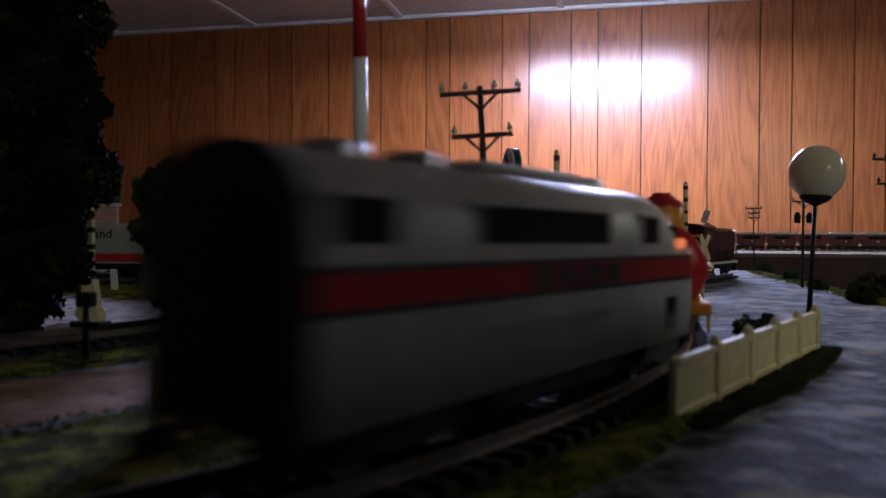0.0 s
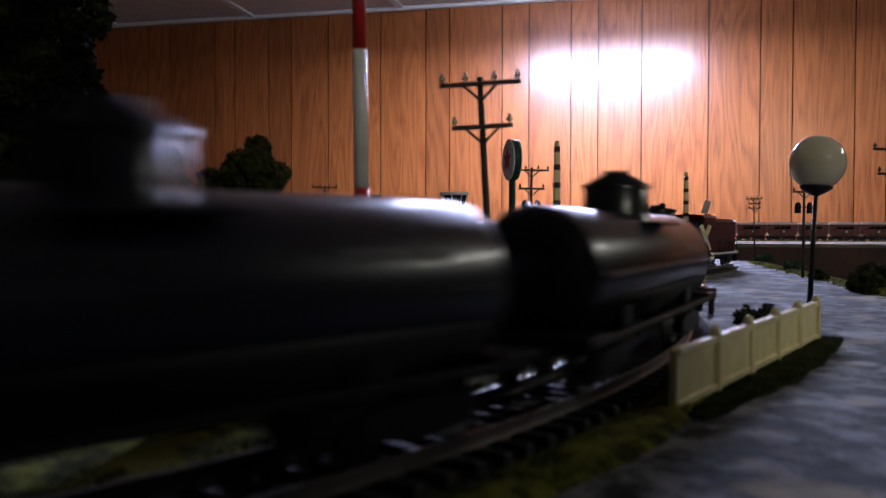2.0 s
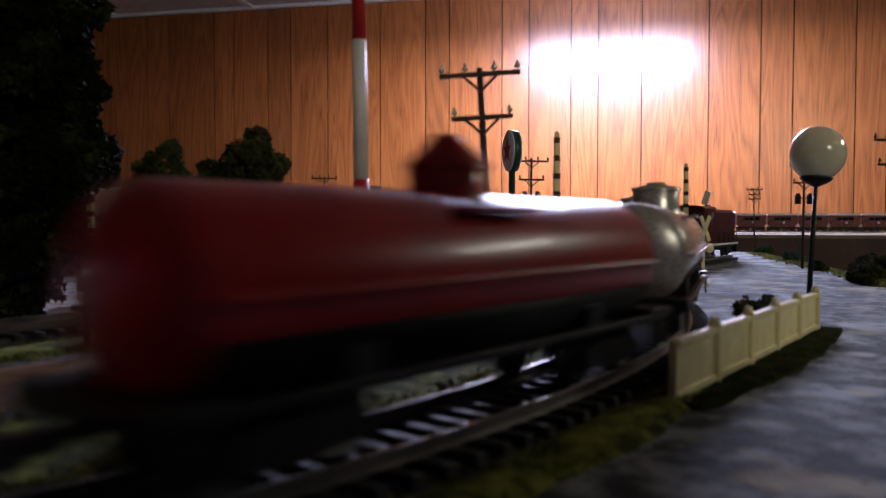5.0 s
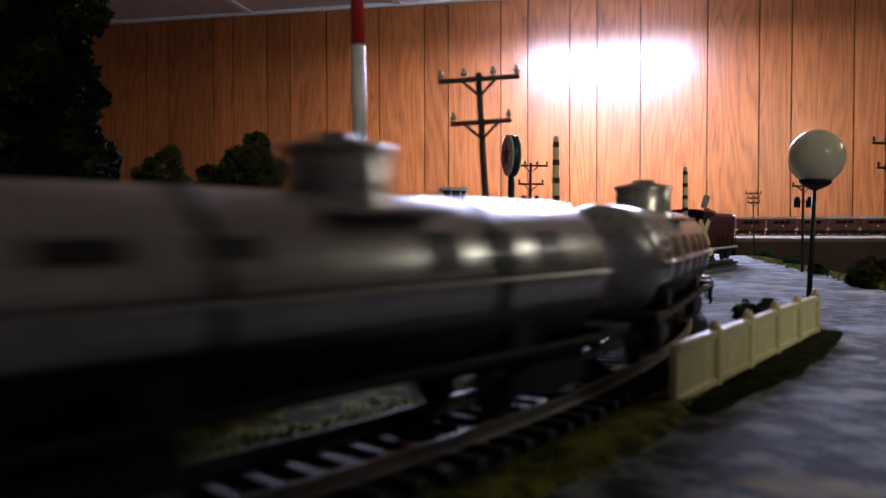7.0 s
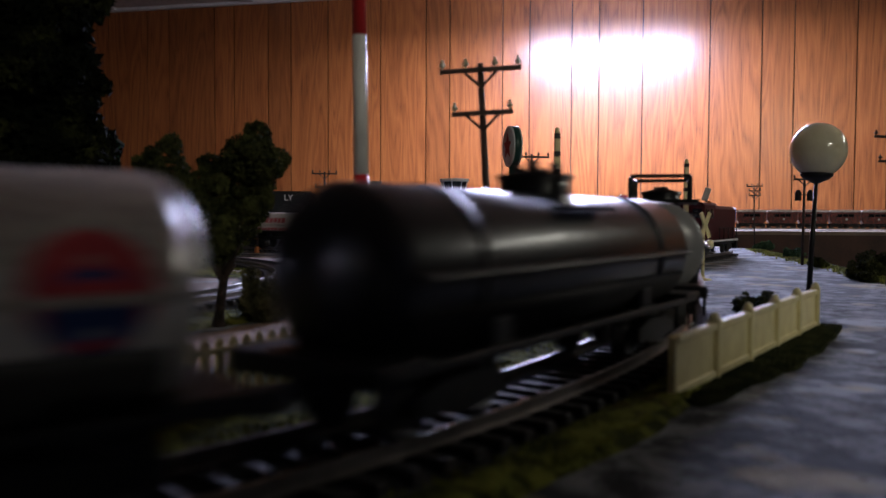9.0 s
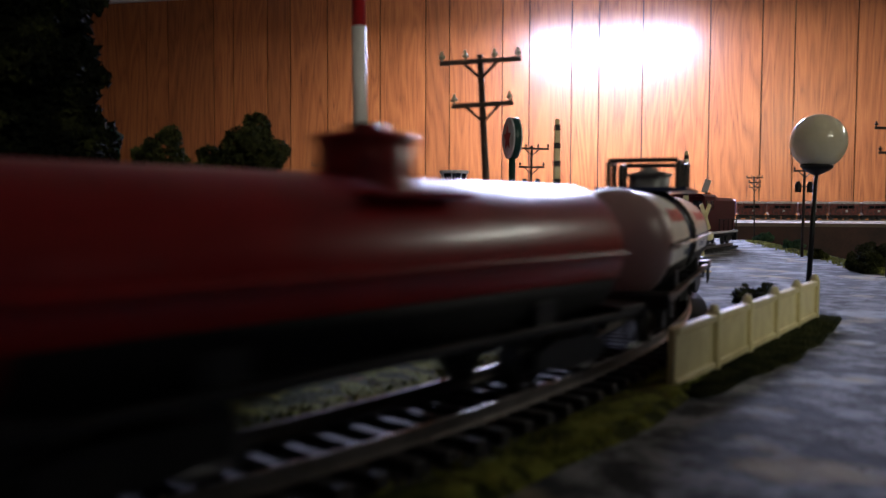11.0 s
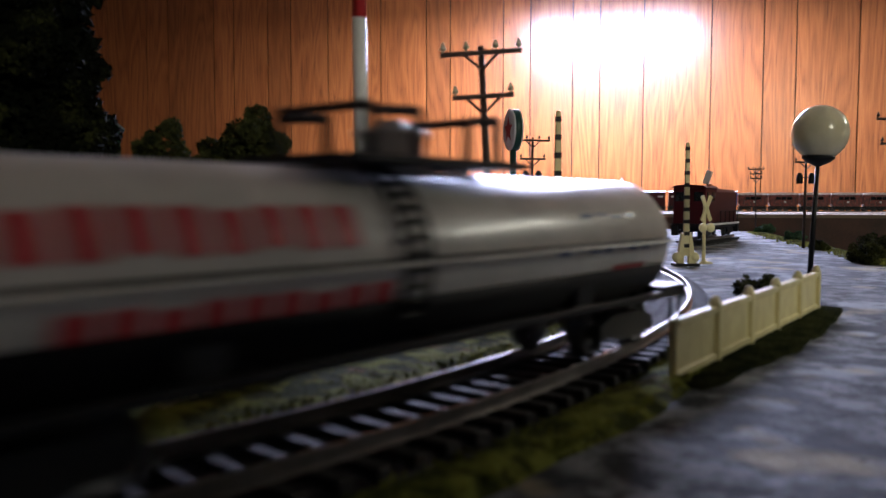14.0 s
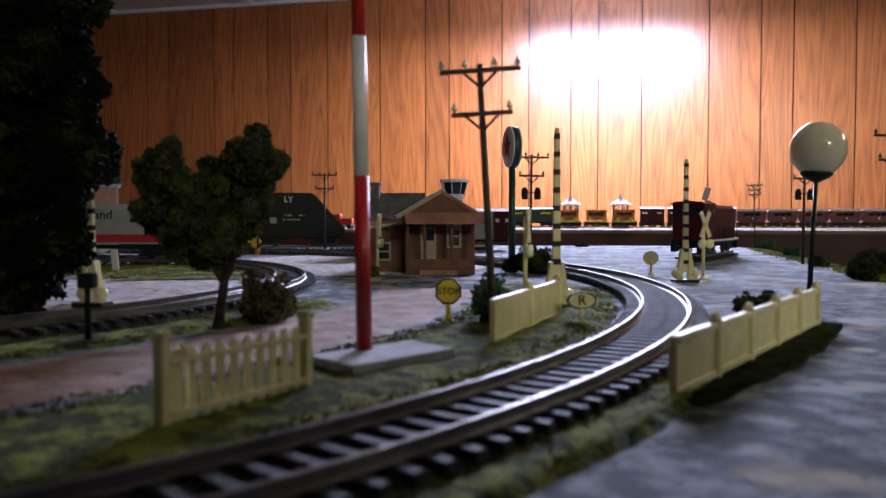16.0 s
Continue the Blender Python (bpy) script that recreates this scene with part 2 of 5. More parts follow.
def mesh_of(name, bm, material):
    bmesh.ops.recalc_face_normals(bm, faces=bm.faces)
    for v in bm.verts:
        v.co *= K
    me = bpy.data.meshes.new(name)
    bm.to_mesh(me)
    bm.free()
    me.materials.append(material if not isinstance(material, str) else MAT[material])
    return me


def part(name, bm, material, parent=None, label=""):
    ob = new(name, mesh_of(name, bm, material))
    ob.parent = parent
    return tagged(ob, label)


def B():
    return bmesh.new()


def thing(name, label, category, group="", kind=""):
    return tagged(new(name), label, category, group, kind)


def put(ob, x, y, z=0.0, turn=0.0, lean=(0.0, 0.0)):
    ob.matrix_basis = pose(x * K, y * K, z * K, lean[0], lean[1], turn)
    return ob


def text_part(name, body, size, material, parent, m, label=""):
    """Lettering as a flat mesh; m places it (x along the line of writing, z out of the face)."""
    cu = bpy.data.curves.new(name, "FONT")
    cu.offset = 0.012 * size * K
    cu.body, cu.size, cu.extrude, cu.align_x, cu.align_y = body, size * K, 0.05 * K, "CENTER", "CENTER"
    tmp = bpy.data.objects.new(name, cu)
    scene.collection.objects.link(tmp)
    me = bpy.data.meshes.new_from_object(tmp.evaluated_get(bpy.context.evaluated_depsgraph_get()))
    bpy.data.objects.remove(tmp)
    me.materials.clear()
    me.materials.append(MAT[material])
    ob = new(name, me)
    ob.parent = parent
    ob.matrix_basis = m
    return tagged(ob, label)


# ---------------------------------------------------------------- the room
def room():
    wall = tagged(new("wall_north"), "varnished brown wood panelling with dark vertical grooves", "wall", kind="structure")
    wall.matrix_basis = WALL
    bm = B()
    box(bm, (-200, 62, -160), (7400, 100, 2120))
    part("backing", bm, "groove", wall)
    pattern = [213, 179, 92, 200, 100, 153, 97, 153]
    edges = [-1242, -1144, -942, -856, -710, -614, -460, -247, -68, 24, 224, 324, 477, 574, 727, 955, 1127, 1232, 1430]
    i = 4
    while edges[-1] < 3300:
        edges.append(edges[-1] + pattern[i % 8])
        i += 1
    i = 1
    while edges[0] > -3700:
        edges.insert(0, edges[0] - pattern[i % 8])
        i -= 1
    for a, b in zip(edges, edges[1:]):
        bm = B()
        box(bm, ((a + b) / 2, 6, 0), (b - a - 4.0, 12, 2100))
        ob = part("panel_board", bm, "panel", wall)
        ob.location.z = -0.16
    # ceiling of tiles between bars
    bm = B()
    box(bm, (-200, -2750, CEIL * 1000 + 30), (7400, 5600, 40))
    ceil = tagged(part("ceiling", bm, "ceiling"), "off-white suspended ceiling of rectangular tiles", "ceiling", kind="structure")
    ceil.matrix_basis = WALL
    bm = B()
    for k in range(-6, 6):
        box(bm, (-165 + 606 * k, -2750, CEIL * 1000 + 7), (24, 5590, 8))
    for k in range(1, 5):
        box(bm, (-200, -1190 * k, CEIL * 1000 + 6), (7390, 24, 8))
    box(bm, (-200, -12, CEIL * 1000 + 4), (7390, 20, 12))
    grid = tagged(part("ceiling_grid", bm, "tbar"), "white metal ceiling grid bars", "ceiling grid", kind="structure")
    grid.matrix_basis = WALL
    for nm, c, s in (("wall_south", (-200, -5550, -160), (7400, 80, 2120)), ("wall_west", (-3880, -2750, -160), (80, 5560, 2120)),
                     ("wall_east", (3480, -2750, -160), (80, 5560, 2120))):
        bm = B()
        box(bm, c, s)
        w = tagged(part(nm, bm, "plaster"), "plain dim basement wall", "wall", kind="structure")
        w.matrix_basis = WALL
    bm = B()
    box(bm, (-200, -2750, -1240), (7400, 5600, 40))
    fl = tagged(part("floor", bm, "carpet"), "dark carpeted basement floor", "floor", kind="structure")
    fl.matrix_basis = WALL
    # the fluorescent fittings, hung a little below the ceiling
    for x, y, drop, turn, half in ((0.60, -0.63, 0.051, 0, 350), (2.31, -1.55, 0.03, 126, 380), (1.88, -4.25, 0.03, 39, 380)):
        lamp = thing("ceiling_lamp", "white fluorescent ceiling fitting with two tubes", "ceiling lamp", "ceiling lamps")
        lamp.matrix_basis = WALL @ Matrix.Translation((x, y, CEIL - drop)) @ Matrix.Rotation(radians(turn), 4, "Z")
        bm = B()
        prism(bm, [(-130, 0), (-100, -40), (100, -40), (130, 0)], -half, half, "x")
        part("housing", bm, "white", lamp)
        for k in (-1, 1):
            bm = B()
            rod(bm, (k * 240, 0, 0), (k * 240, 0, drop * 1000), 8, seg=8)
            part("hanger", bm, "white", lamp)
        for s in (-1, 1):
            bm = B()
            rod(bm, (30 - half, s * 50, -56), (half - 30, s * 50, -56), 12, seg=12)
            part("tube", bm, "tubeglow" if turn == 0 else "tubewarm", lamp)


def tube_glow(name, color, strength):
    m, nt, p = nodes_of(name)
    p.inputs["Emission Color"].default_value = (*color, 1)
    p.inputs["Emission Strength"].default_value = strength
    return m


MAT["tubeglow"] = tube_glow("fluorescent_tube", (0.88, 0.82, 1.0), 150.0)
MAT["tubewarm"] = tube_glow("warm_tube", (1.0, 0.86, 0.62), 12.0)
gl = MAT["globe"].node_tree.nodes["Principled BSDF"]  # thin milky plastic lets light through
gl.inputs["Subsurface Weight"].default_value, gl.inputs["Subsurface Scale"].default_value = 0.8, 0.02
gl.inputs["Subsurface Radius"].default_value = (1.0, 0.95, 0.8)
room()

# ---------------------------------------------------------------- main line: a circle with straight ends
CX, CY, RAD = -371.7, 425.6, 472.5
PH0, PH1 = radians(82), radians(-66)
RAILTOP = 6.3


def on_line(s):
    """Point (mm) on the centre of the main line at s mm along it, trains run towards larger s."""
    ph = -s / RAD
    if ph > PH0:
        d = (ph - PH0) * RAD
        return Vector((CX + RAD * math.cos(PH0) - d * math.sin(PH0), CY + RAD * math.sin(PH0) + d * math.cos(PH0), 0))
    if ph < PH1:
        d = (PH1 - ph) * RAD
        return Vector((CX + RAD * math.cos(PH1) + d * math.sin(PH1), CY + RAD * math.sin(PH1) - d * math.cos(PH1), 0))
    return Vector((CX + RAD * math.cos(ph), CY + RAD * math.sin(ph), 0))


def sweep(bm, line, prof):
    """Sweep an outline of (across, up) pairs along a list of points."""
    rings = []
    for i, p in enumerate(line):
        t = (line[min(i + 1, len(line) - 1)] - line[max(i - 1, 0)]).normalized()
        side = Vector((-t.y, t.x, 0))
        rings.append([bm.verts.new(p + side * a + Vector((0, 0, b))) for a, b in prof])
    n = len(prof)
    for A, C in zip(rings, rings[1:]):
        for i in range(n):
            bm.faces.new((A[i], A[(i + 1) % n], C[(i + 1) % n], C[i]))
    bm.faces.new(rings[0][::-1])
    bm.faces.new(rings[-1])


RAIL_SHAPE = [(-1.0, 0.0), (1.0, 0.0), (0.22, 0.45), (0.22, 1.75), (0.42, 1.95), (0.42, 2.35), (0.3, 2.45), (-0.3, 2.45), (-0.42, 2.35), (-0.42, 1.95), (-0.22, 1.75), (-0.22, 0.45)]
TIES_TO_PLACE = []


def track(name, label, line, spacing=6.6, ballast=(-15, 15)):
    tr = thing(name, label, "track", "model tracks", "structure")
    bm = B()
    sweep(bm, line, [(ballast[0] - .5, 0.2), (ballast[1] + .5, 0.2), (ballast[1] - 2.5, 2.5), (ballast[0] + 2.5, 2.5)])
    part("ballast", bm, "ballast", tr)
    for side in (-1, 1):
        shape = [(a + side * 8.6, b + RAILTOP - 2.45) for a, b in RAIL_SHAPE]
        bm = B()
        sweep(bm, line, shape)
        part("rail", bm, "rail", tr)
    TIES_TO_PLACE.append((tr, line, spacing))
    return tr


main_line = [on_line(s) for s in np.concatenate([np.arange(-2950, -700, 45.0), np.arange(-700, 560, 9.0), np.arange(560, 3760, 45.0)])]
track("main_track", "curved model railway track with shiny rails and black ties", main_line)
INNER = (-378.0, 421.0, 292.0)
inner_line = [Vector((INNER[0] + INNER[2] * math.cos(a), INNER[1] + INNER[2] * math.sin(a), 0)) for a in np.radians(np.arange(130, -110, -1.6))]
track("inner_track", "inner loop of dark model railway track", inner_line)


def place_ties():
    bm = B()
    box(bm, (0, 0, 0), (2.6, 30, 2.0), bevel=0.3)
    me = mesh_of("tie", bm, "tie")
    for tr, line, spacing in TIES_TO_PLACE:
        d, acc, k = 0.0, 0.0, 0
        rng = random.Random(5)
        for a, b in zip(line, line[1:]):
            seg = (b - a).length
            while acc + seg >= d:
                p = a.lerp(b, (d - acc) / seg)
                d += spacing
                if p.y < 30 or abs(p.x) > 0.75 * p.y + 60 or k >= 300:
                    continue
                k += 1
                ob = new("tie", me)
                ob.parent = tr
                ob.matrix_basis = pose(p.x * K, p.y * K, 2.85 * K, 0, 0, math.degrees(math.atan2(b.y - a.y, b.x - a.x)) + rng.uniform(-1, 1))
            acc += seg


# ---------------------------------------------------------------- ground
def arc_sheet(name, label, material, r0, r1, a0, a1, z, seed, wob=4.0, thick=2.0, centre=(CX, CY)):
    """A raised ring-shaped patch with an uneven border, round the loop's centre."""
    rng = random.Random(seed)
    bm = B()
    rows = []
    n, m = int((a0 - a1) * 1.6), 10
    for i in range(n + 1):
        a = radians(a0 + (a1 - a0) * i / n)
        w0 = wob * (noise.noise(Vector((i * 0.13, seed, 0))) + 0.5 * noise.noise(Vector((i * 0.5, seed, 3))))
        w1 = wob * (noise.noise(Vector((i * 0.13, seed, 9))) + 0.5 * noise.noise(Vector((i * 0.5, seed, 12))))
        row = []
        for j in range(m + 1):
            r = r0 + w0 + (r1 + w1 - r0 - w0) * j / m
            x, y = centre[0] + r * math.cos(a), centre[1] + r * math.sin(a)
            edge = min(1, 4 * min(j, m - j) / m)
            row.append(bm.verts.new((x, y, -0.6 + edge * (z + 0.6 + 0.5 * noise.noise(Vector((x * .08, y * .08, seed)))))))
        rows.append(row)
    for A, C in zip(rows, rows[1:]):
        for j in range(m):
            bm.faces.new((A[j], A[j + 1], C[j + 1], C[j])).smooth = True
    return tagged(part(name, bm, material), label, "ground", kind="structure")


def layout_board():
    """The near board: a plaster sheet with gentle relief, cut along its back and right edges."""
    bm = B()
    outline = [(-3150, -1800), (-800, -1800), (150, -500), (246, 380), (270, 440), (294, 527), (344, 726), (408, 1035), (385, 1130), (-1600, 1240), (-3150, 1340)]
    top = [bm.verts.new((x, y, 0)) for x, y in outline]
    f = bm.faces.new(top)
    bmesh.ops.triangulate(bm, faces=[f])
    bmesh.ops.subdivide_edges(bm, edges=bm.edges, cuts=14, use_grid_fill=True)
    for v in bm.verts:
        v.co.z += 0.5 * noise.noise(Vector((v.co.x * .02, v.co.y * .02, 0)))
        for f in v.link_faces:
            f.smooth = True
    g = tagged(part("ground", bm, "road"), "grey-white painted plaster ground of the model layout", "ground", kind="structure")
    bm = B()
    prism(bm, outline, -90, -2, "z")
    tagged(part("layout_base", bm, "wood_fascia"), "dark brown wooden base of the layout", "layout base", kind="structure")
    # the board behind, closer to the panelled wall
    bm = B()
    prism(bm, [(-1900, 1790), (2300, 880), (2300, 1480), (-1900, 2350)], 14.5, 20, "z")
    tagged(part("board_top", bm, "board"), "pale board top behind the layout", "board", kind="structure")
    bm = B()
    prism(bm, [(-1900, 1792), (2300, 882), (2300, 1478), (-1900, 2348)], -110, 14.2, "z")
    tagged(part("board_base", bm, "wood_fascia"), "dark brown fascia of the rear board", "layout base", kind="structure")


layout_board()
arc_sheet("road", "pinkish-brown dirt road round the loop", "dirt", 331, 394, 0, -100, 1.0, 3)


def yard():
    """Pale pinkish plaster round the house, with a ragged edge."""
    bm = B()
    rings = []
    for j in range(9):
        ring = []
        for i in range(72):
            a = 6.28318 * i / 72
            q = 1 + 0.22 * noise.noise(Vector((math.cos(a) * 2, math.sin(a) * 2, 4))) + 0.08 * noise.noise(Vector((math.cos(a) * 9, math.sin(a) * 9, 1)))
            u = (j + 1) / 9 * q
            x, y = -70 + 128 * u * math.cos(a), 700 + 178 * u * math.sin(a)
            ring.append(bm.verts.new((x, y, (0.75 + 0.2 * noise.noise(Vector((x * .05, y * .05, 2)))) if j < 8 else -0.9)))
        rings.append(ring)
    bm.faces.new(rings[0])
    for A, C in zip(rings, rings[1:]):
        for i in range(72):
            bm.faces.new((A[i], C[i], C[(i + 1) % 72], A[(i + 1) % 72])).smooth = True
    tagged(part("yard", bm, "yard"), "pale pinkish plaster yard round the house", "ground", kind="structure")


yard()
arc_sheet("verge", "green turf verge inside the main track", "turf", 390, 458, 3, -110, 2.0, 5)
arc_sheet("verge_outer", "green turf strip outside the main track", "turf", 484, 499, -18, -110, 1.8, 8, 3)
arc_sheet("verge_inner", "green turf strip beside the inner loop", "turf", 306, 333, -12, -110, 1.8, 13, 3)
arc_sheet("verge_middle", "patchy turf inside the inner loop", "turf", 170, 277, 78, 16, 1.6, 17, 8, centre=INNER[:2])
arc_sheet("inner_yard", "pale beige plaster strip inside the inner loop", "yard", 120, 277, 22, -70, 1.0, 19, 6, centre=INNER[:2])

# ---------------------------------------------------------------- the tank train
KNOTS = [0, .7, 1.4, 2.1, 2.8, 3.5, 4.2, 5.25, 6.3, 7, 7.7, 8.4, 9.2, 10.2, 11.3, 12, 12.7, 13.4, 14.2, 15, 16]
SPEED = [264, 267, 267, 260, 268, 275, 268, 252, 220, 207, 190, 176, 168, 169, 183, 175, 157, 129, 158, 180, 203]
START = 194.9


def run(t):
    """How far the train's first coupling has run along the line at t seconds, in mm."""
    s = START
    for a, b, v, w in zip(KNOTS, KNOTS[1:], SPEED, SPEED[1:]):
        u = min(max(t - a, 0), b - a)
        s += v * u + (w - v) * u * u / 2 / (b - a)
    return s


GAPS = [0.0, 141.4, 284.0, 424.1, 566.0, 711.4, 852.3, 998.0, 1142.5, 1287.0, 1431.6, 1576.1, 1720.1, 1860.8, 2004.3, 2149.8, 2295.2, 2440.7, 2595.9, 2763.4, 2948.1]


def truck(parent, x):
    bm = B()
    box(bm, (x, 0, 7.0), (6, 20, 2.4), bevel=.3)
    tk = part("truck", bm, "black", parent)
    for s in (-1, 1):
        bm = B()
        prism(bm, [(x - 12, 3.6), (x - 8, 3.6), (x - 4, 2.6), (x + 4, 2.6), (x + 8, 3.6), (x + 12, 3.6), (x + 12, 6.6), (x + 6, 8.2), (x - 6, 8.2), (x - 12, 6.6)], s * 9.8, s * 11.6)
        part("side_frame", bm, "black", tk)
    for k in (-1, 1):
        for s in (-1, 1):
            bm = B()
            m = Matrix.Translation((x + k * 10, s * 7.4, 5.25)) @ Matrix.Rotation(radians(-90 * s), 4, "X")
            lathe(bm, [(0, -1.4), (6.0, -1.4), (6.0, -0.6), (5.25, -0.5), (5.15, 1.4), (4.2, 1.4), (3.9, 0.7), (1.6, 0.7), (1.4, 1.5), (0, 1.5)], m, 18)
            part("wheel", bm, "steel", tk)
    return tk


def tank_car(spec, length):
    c = thing("tank_car", spec["label"], "tank car", "cars of the tank train")
    tl = length - spec.get("short", 20)
    r, zc = spec.get("r", 13.7), spec.get("zc", 23.3)
    along = Matrix.Rotation(radians(90), 4, "Y")
    body = spec["mat"]

    def shell(x0, x1, rr=0.0, mat=body, name="tank", label="", ends=True, a0=None, a1=None):
        bm = B()
        R = r + rr
        prof = []
        if ends:
            prof += [(R * math.sin(radians(a)), x0 + 5.0 - 5.0 * math.cos(radians(a))) for a in range(0, 90, 15)]
            prof += [(R, x0 + 5.0), (R, x1 - 5.0)]
            prof += [(R * math.sin(radians(a)), x1 - 5.0 + 5.0 * math.cos(radians(a))) for a in range(75, -1, -15)]
        else:
            prof = [(R - 0.6, x0), (R, x0), (R, x1), (R - 0.6, x1)]
        lathe(bm, prof, Matrix.Translation((0, 0, zc)) @ along, 40)
        ob = part(name, bm, mat, c, label)
        return ob
    shell(-tl / 2, tl / 2)
    if spec.get("lower"):  # lower half in another colour: a half shell laid on
        bm = B()
        seg = 24
        rings = []
        for x in (-tl / 2 + 5, tl / 2 - 5):
            rings.append([bm.verts.new((x, (r + .15) * math.cos(radians(a)), zc + (r + .15) * math.sin(radians(a)))) for a in np.linspace(180 - spec.get("low_at", 0), 360 + spec.get("low_at", 0), seg)])
        for i in range(seg - 1):
            bm.faces.new((rings[0][i], rings[0][i + 1], rings[1][i + 1], rings[1][i])).smooth = True
        part("lower_shell", bm, spec["lower"], c)
    if spec.get("ends"):
        for s in (-1, 1):
            bm = B()
            R = r + 0.15
            prof = [(R * math.sin(radians(a)), tl / 2 - 5.0 + 5.15 * math.cos(radians(a))) for a in range(0, 91, 15)] + [(R, tl / 2 - 8)]
            lathe(bm, prof, Matrix.Translation((0, 0, zc)) @ Matrix.Rotation(radians(90 * s), 4, "Y"), 40)
            part("end_cap", bm, spec["ends"], c)
    # matt black curved plates cover the tank's lower flanks
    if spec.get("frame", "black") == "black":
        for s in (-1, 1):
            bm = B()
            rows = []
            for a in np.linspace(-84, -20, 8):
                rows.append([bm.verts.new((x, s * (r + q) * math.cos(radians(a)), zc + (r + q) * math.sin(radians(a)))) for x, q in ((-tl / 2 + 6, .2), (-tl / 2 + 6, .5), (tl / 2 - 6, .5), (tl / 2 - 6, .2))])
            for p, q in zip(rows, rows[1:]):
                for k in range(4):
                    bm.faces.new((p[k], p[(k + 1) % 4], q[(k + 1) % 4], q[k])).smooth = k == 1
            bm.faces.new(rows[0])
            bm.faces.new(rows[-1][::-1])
            part("flank_plate", bm, "blackmatt", c)
    # seam along the side
    for s in (-1, 1):
        bm = B()
        box(bm, (0, s * (r + 0.1), zc + 0.5), (tl - 9, 0.7, 0.9), bevel=0.2)
        part("side_seam", bm, spec.get("seam", body), c)
        bm = B()
        rod(bm, (-tl / 2 + 6, s * (r + 1.6), zc + 0.2), (tl / 2 - 6, s * (r + 1.6), zc + 0.2), 0.35, seg=6)
        for k in range(7):
            x = -tl / 2 + 8 + (tl - 16) * k / 6
            rod(bm, (x, s * (r - .2), zc + .2), (x, s * (r + 1.6), zc + .2), 0.3, seg=5)
        part("handrail", bm, spec.get("rail", body), c)
    for x in spec.get("straps", ()):
        shell(x - 1.2, x + 1.2, 0.35, spec.get("strapmat", "black"), "strap", "", False)
    if spec.get("band"):
        x0, x1, bmn = spec["band"]
        shell(x0, x1, 0.3, bmn, "band", "", False)
    # dome
    dr, dh = spec.get("dome", (8.5, 8.5))
    dr, dh = dr * 0.83, dh * 0.8
    dx = spec.get("dome_x", -1.0)
    if dr:
        bm = B()
        lathe(bm, [(dr + 1.2, r - 3.5), (dr + 0.3, r - 1.2), (dr, r), (dr, r + dh - 1.5), (dr - 0.8, r + dh - 0.4)], Matrix.Translation((dx, 0, zc)), 28)
        d = part("dome", bm, spec.get("domemat", body), c)
        bm = B()
        cone = spec.get("dome_cone", 0.8)
        lathe(bm, [(dr + 0.5, r + dh - 1.2), (dr + 0.5, r + dh - 0.2), (dr * 0.4, r + dh + cone), (dr * 0.4, r + dh + cone + 0.8), (0, r + dh + cone + 1.0)], Matrix.Translation((dx, 0, zc)), 28)
        for k in range(spec.get("valves", 0)):
            a = k * 2.1 + 0.4
            rod(bm, (dx + dr * .62 * math.cos(a), dr * .62 * math.sin(a), zc + r + dh), (dx + dr * .62 * math.cos(a), dr * .62 * math.sin(a), zc + r + dh + 2.4), 1.1, seg=8)
        part("dome_cap", bm, spec.get("capmat", spec.get("domemat", body)), d)
        if spec.get("step", True):
            for s in (-1, 1):
                bm = B()
                box(bm, (dx, s * (dr + 3.2), zc + r - 3.2), (20, 5.2, 0.8), bevel=0.2)
                part("dome_step", bm, spec.get("stepmat", spec.get("domemat", body)), c)
    if spec.get("walk"):
        wl, wm = spec["walk"]
        bm = B()
        box(bm, (dx, 0, zc + r + 1.0), (wl, 26, 1.1), bevel=0.2)
        part("walkway", bm, wm, c)
    if spec.get("cage"):
        w, h, cm = spec["cage"]
        z0, z1 = zc + r + 1, zc + r + h
        for s in (-1, 1):
            for xa, xb in ((-w, -w + 8), (w - 10, w)):
                bm = B()
                rod(bm, (dx + xa, s * 10, z0), (dx + xa, s * 10, z1 - .8), 0.85, seg=6)
                rod(bm, (dx + xb, s * 10, z0), (dx + xb, s * 10, z1 - 1.6), 0.85, seg=6)
                rod(bm, (dx + xa, s * 10, z1 - 1.0), (dx + xb, s * 10, z1 - 1.8), 0.85, seg=6)
                part("railing", bm, cm, c)
        for k in (-1, 1):
            bm = B()
            rod(bm, (dx + k * w, -10, z1 - .9), (dx + k * w, 10, z1 - .9), 0.75, seg=6)
            part("cross_rail", bm, cm, c)
    if spec.get("ladder"):
        for s in (-1, 1):
            def on_shell(a, x):
                return V(dx + 10 + x, s * (r + 1) * math.cos(radians(a)), zc + (r + 1) * math.sin(radians(a)))
            for k in (-1, 1):
                bm = B()
                line = [on_shell(a, k * 2.6) for a in range(-30, 90, 10)]
                for p, q in zip(line, line[1:]):
                    rod(bm, p, q, 0.45, seg=5, caps=False)
                bmesh.ops.remove_doubles(bm, verts=bm.verts, dist=.3)
                rail = part("ladder_rail", bm, spec["ladder"], c)
            for a in range(-30, 80, 9):
                bm = B()
                rod(bm, on_shell(a, -2.6), on_shell(a, 2.6), 0.4, seg=5)
                part("rung", bm, spec["ladder"], rail)
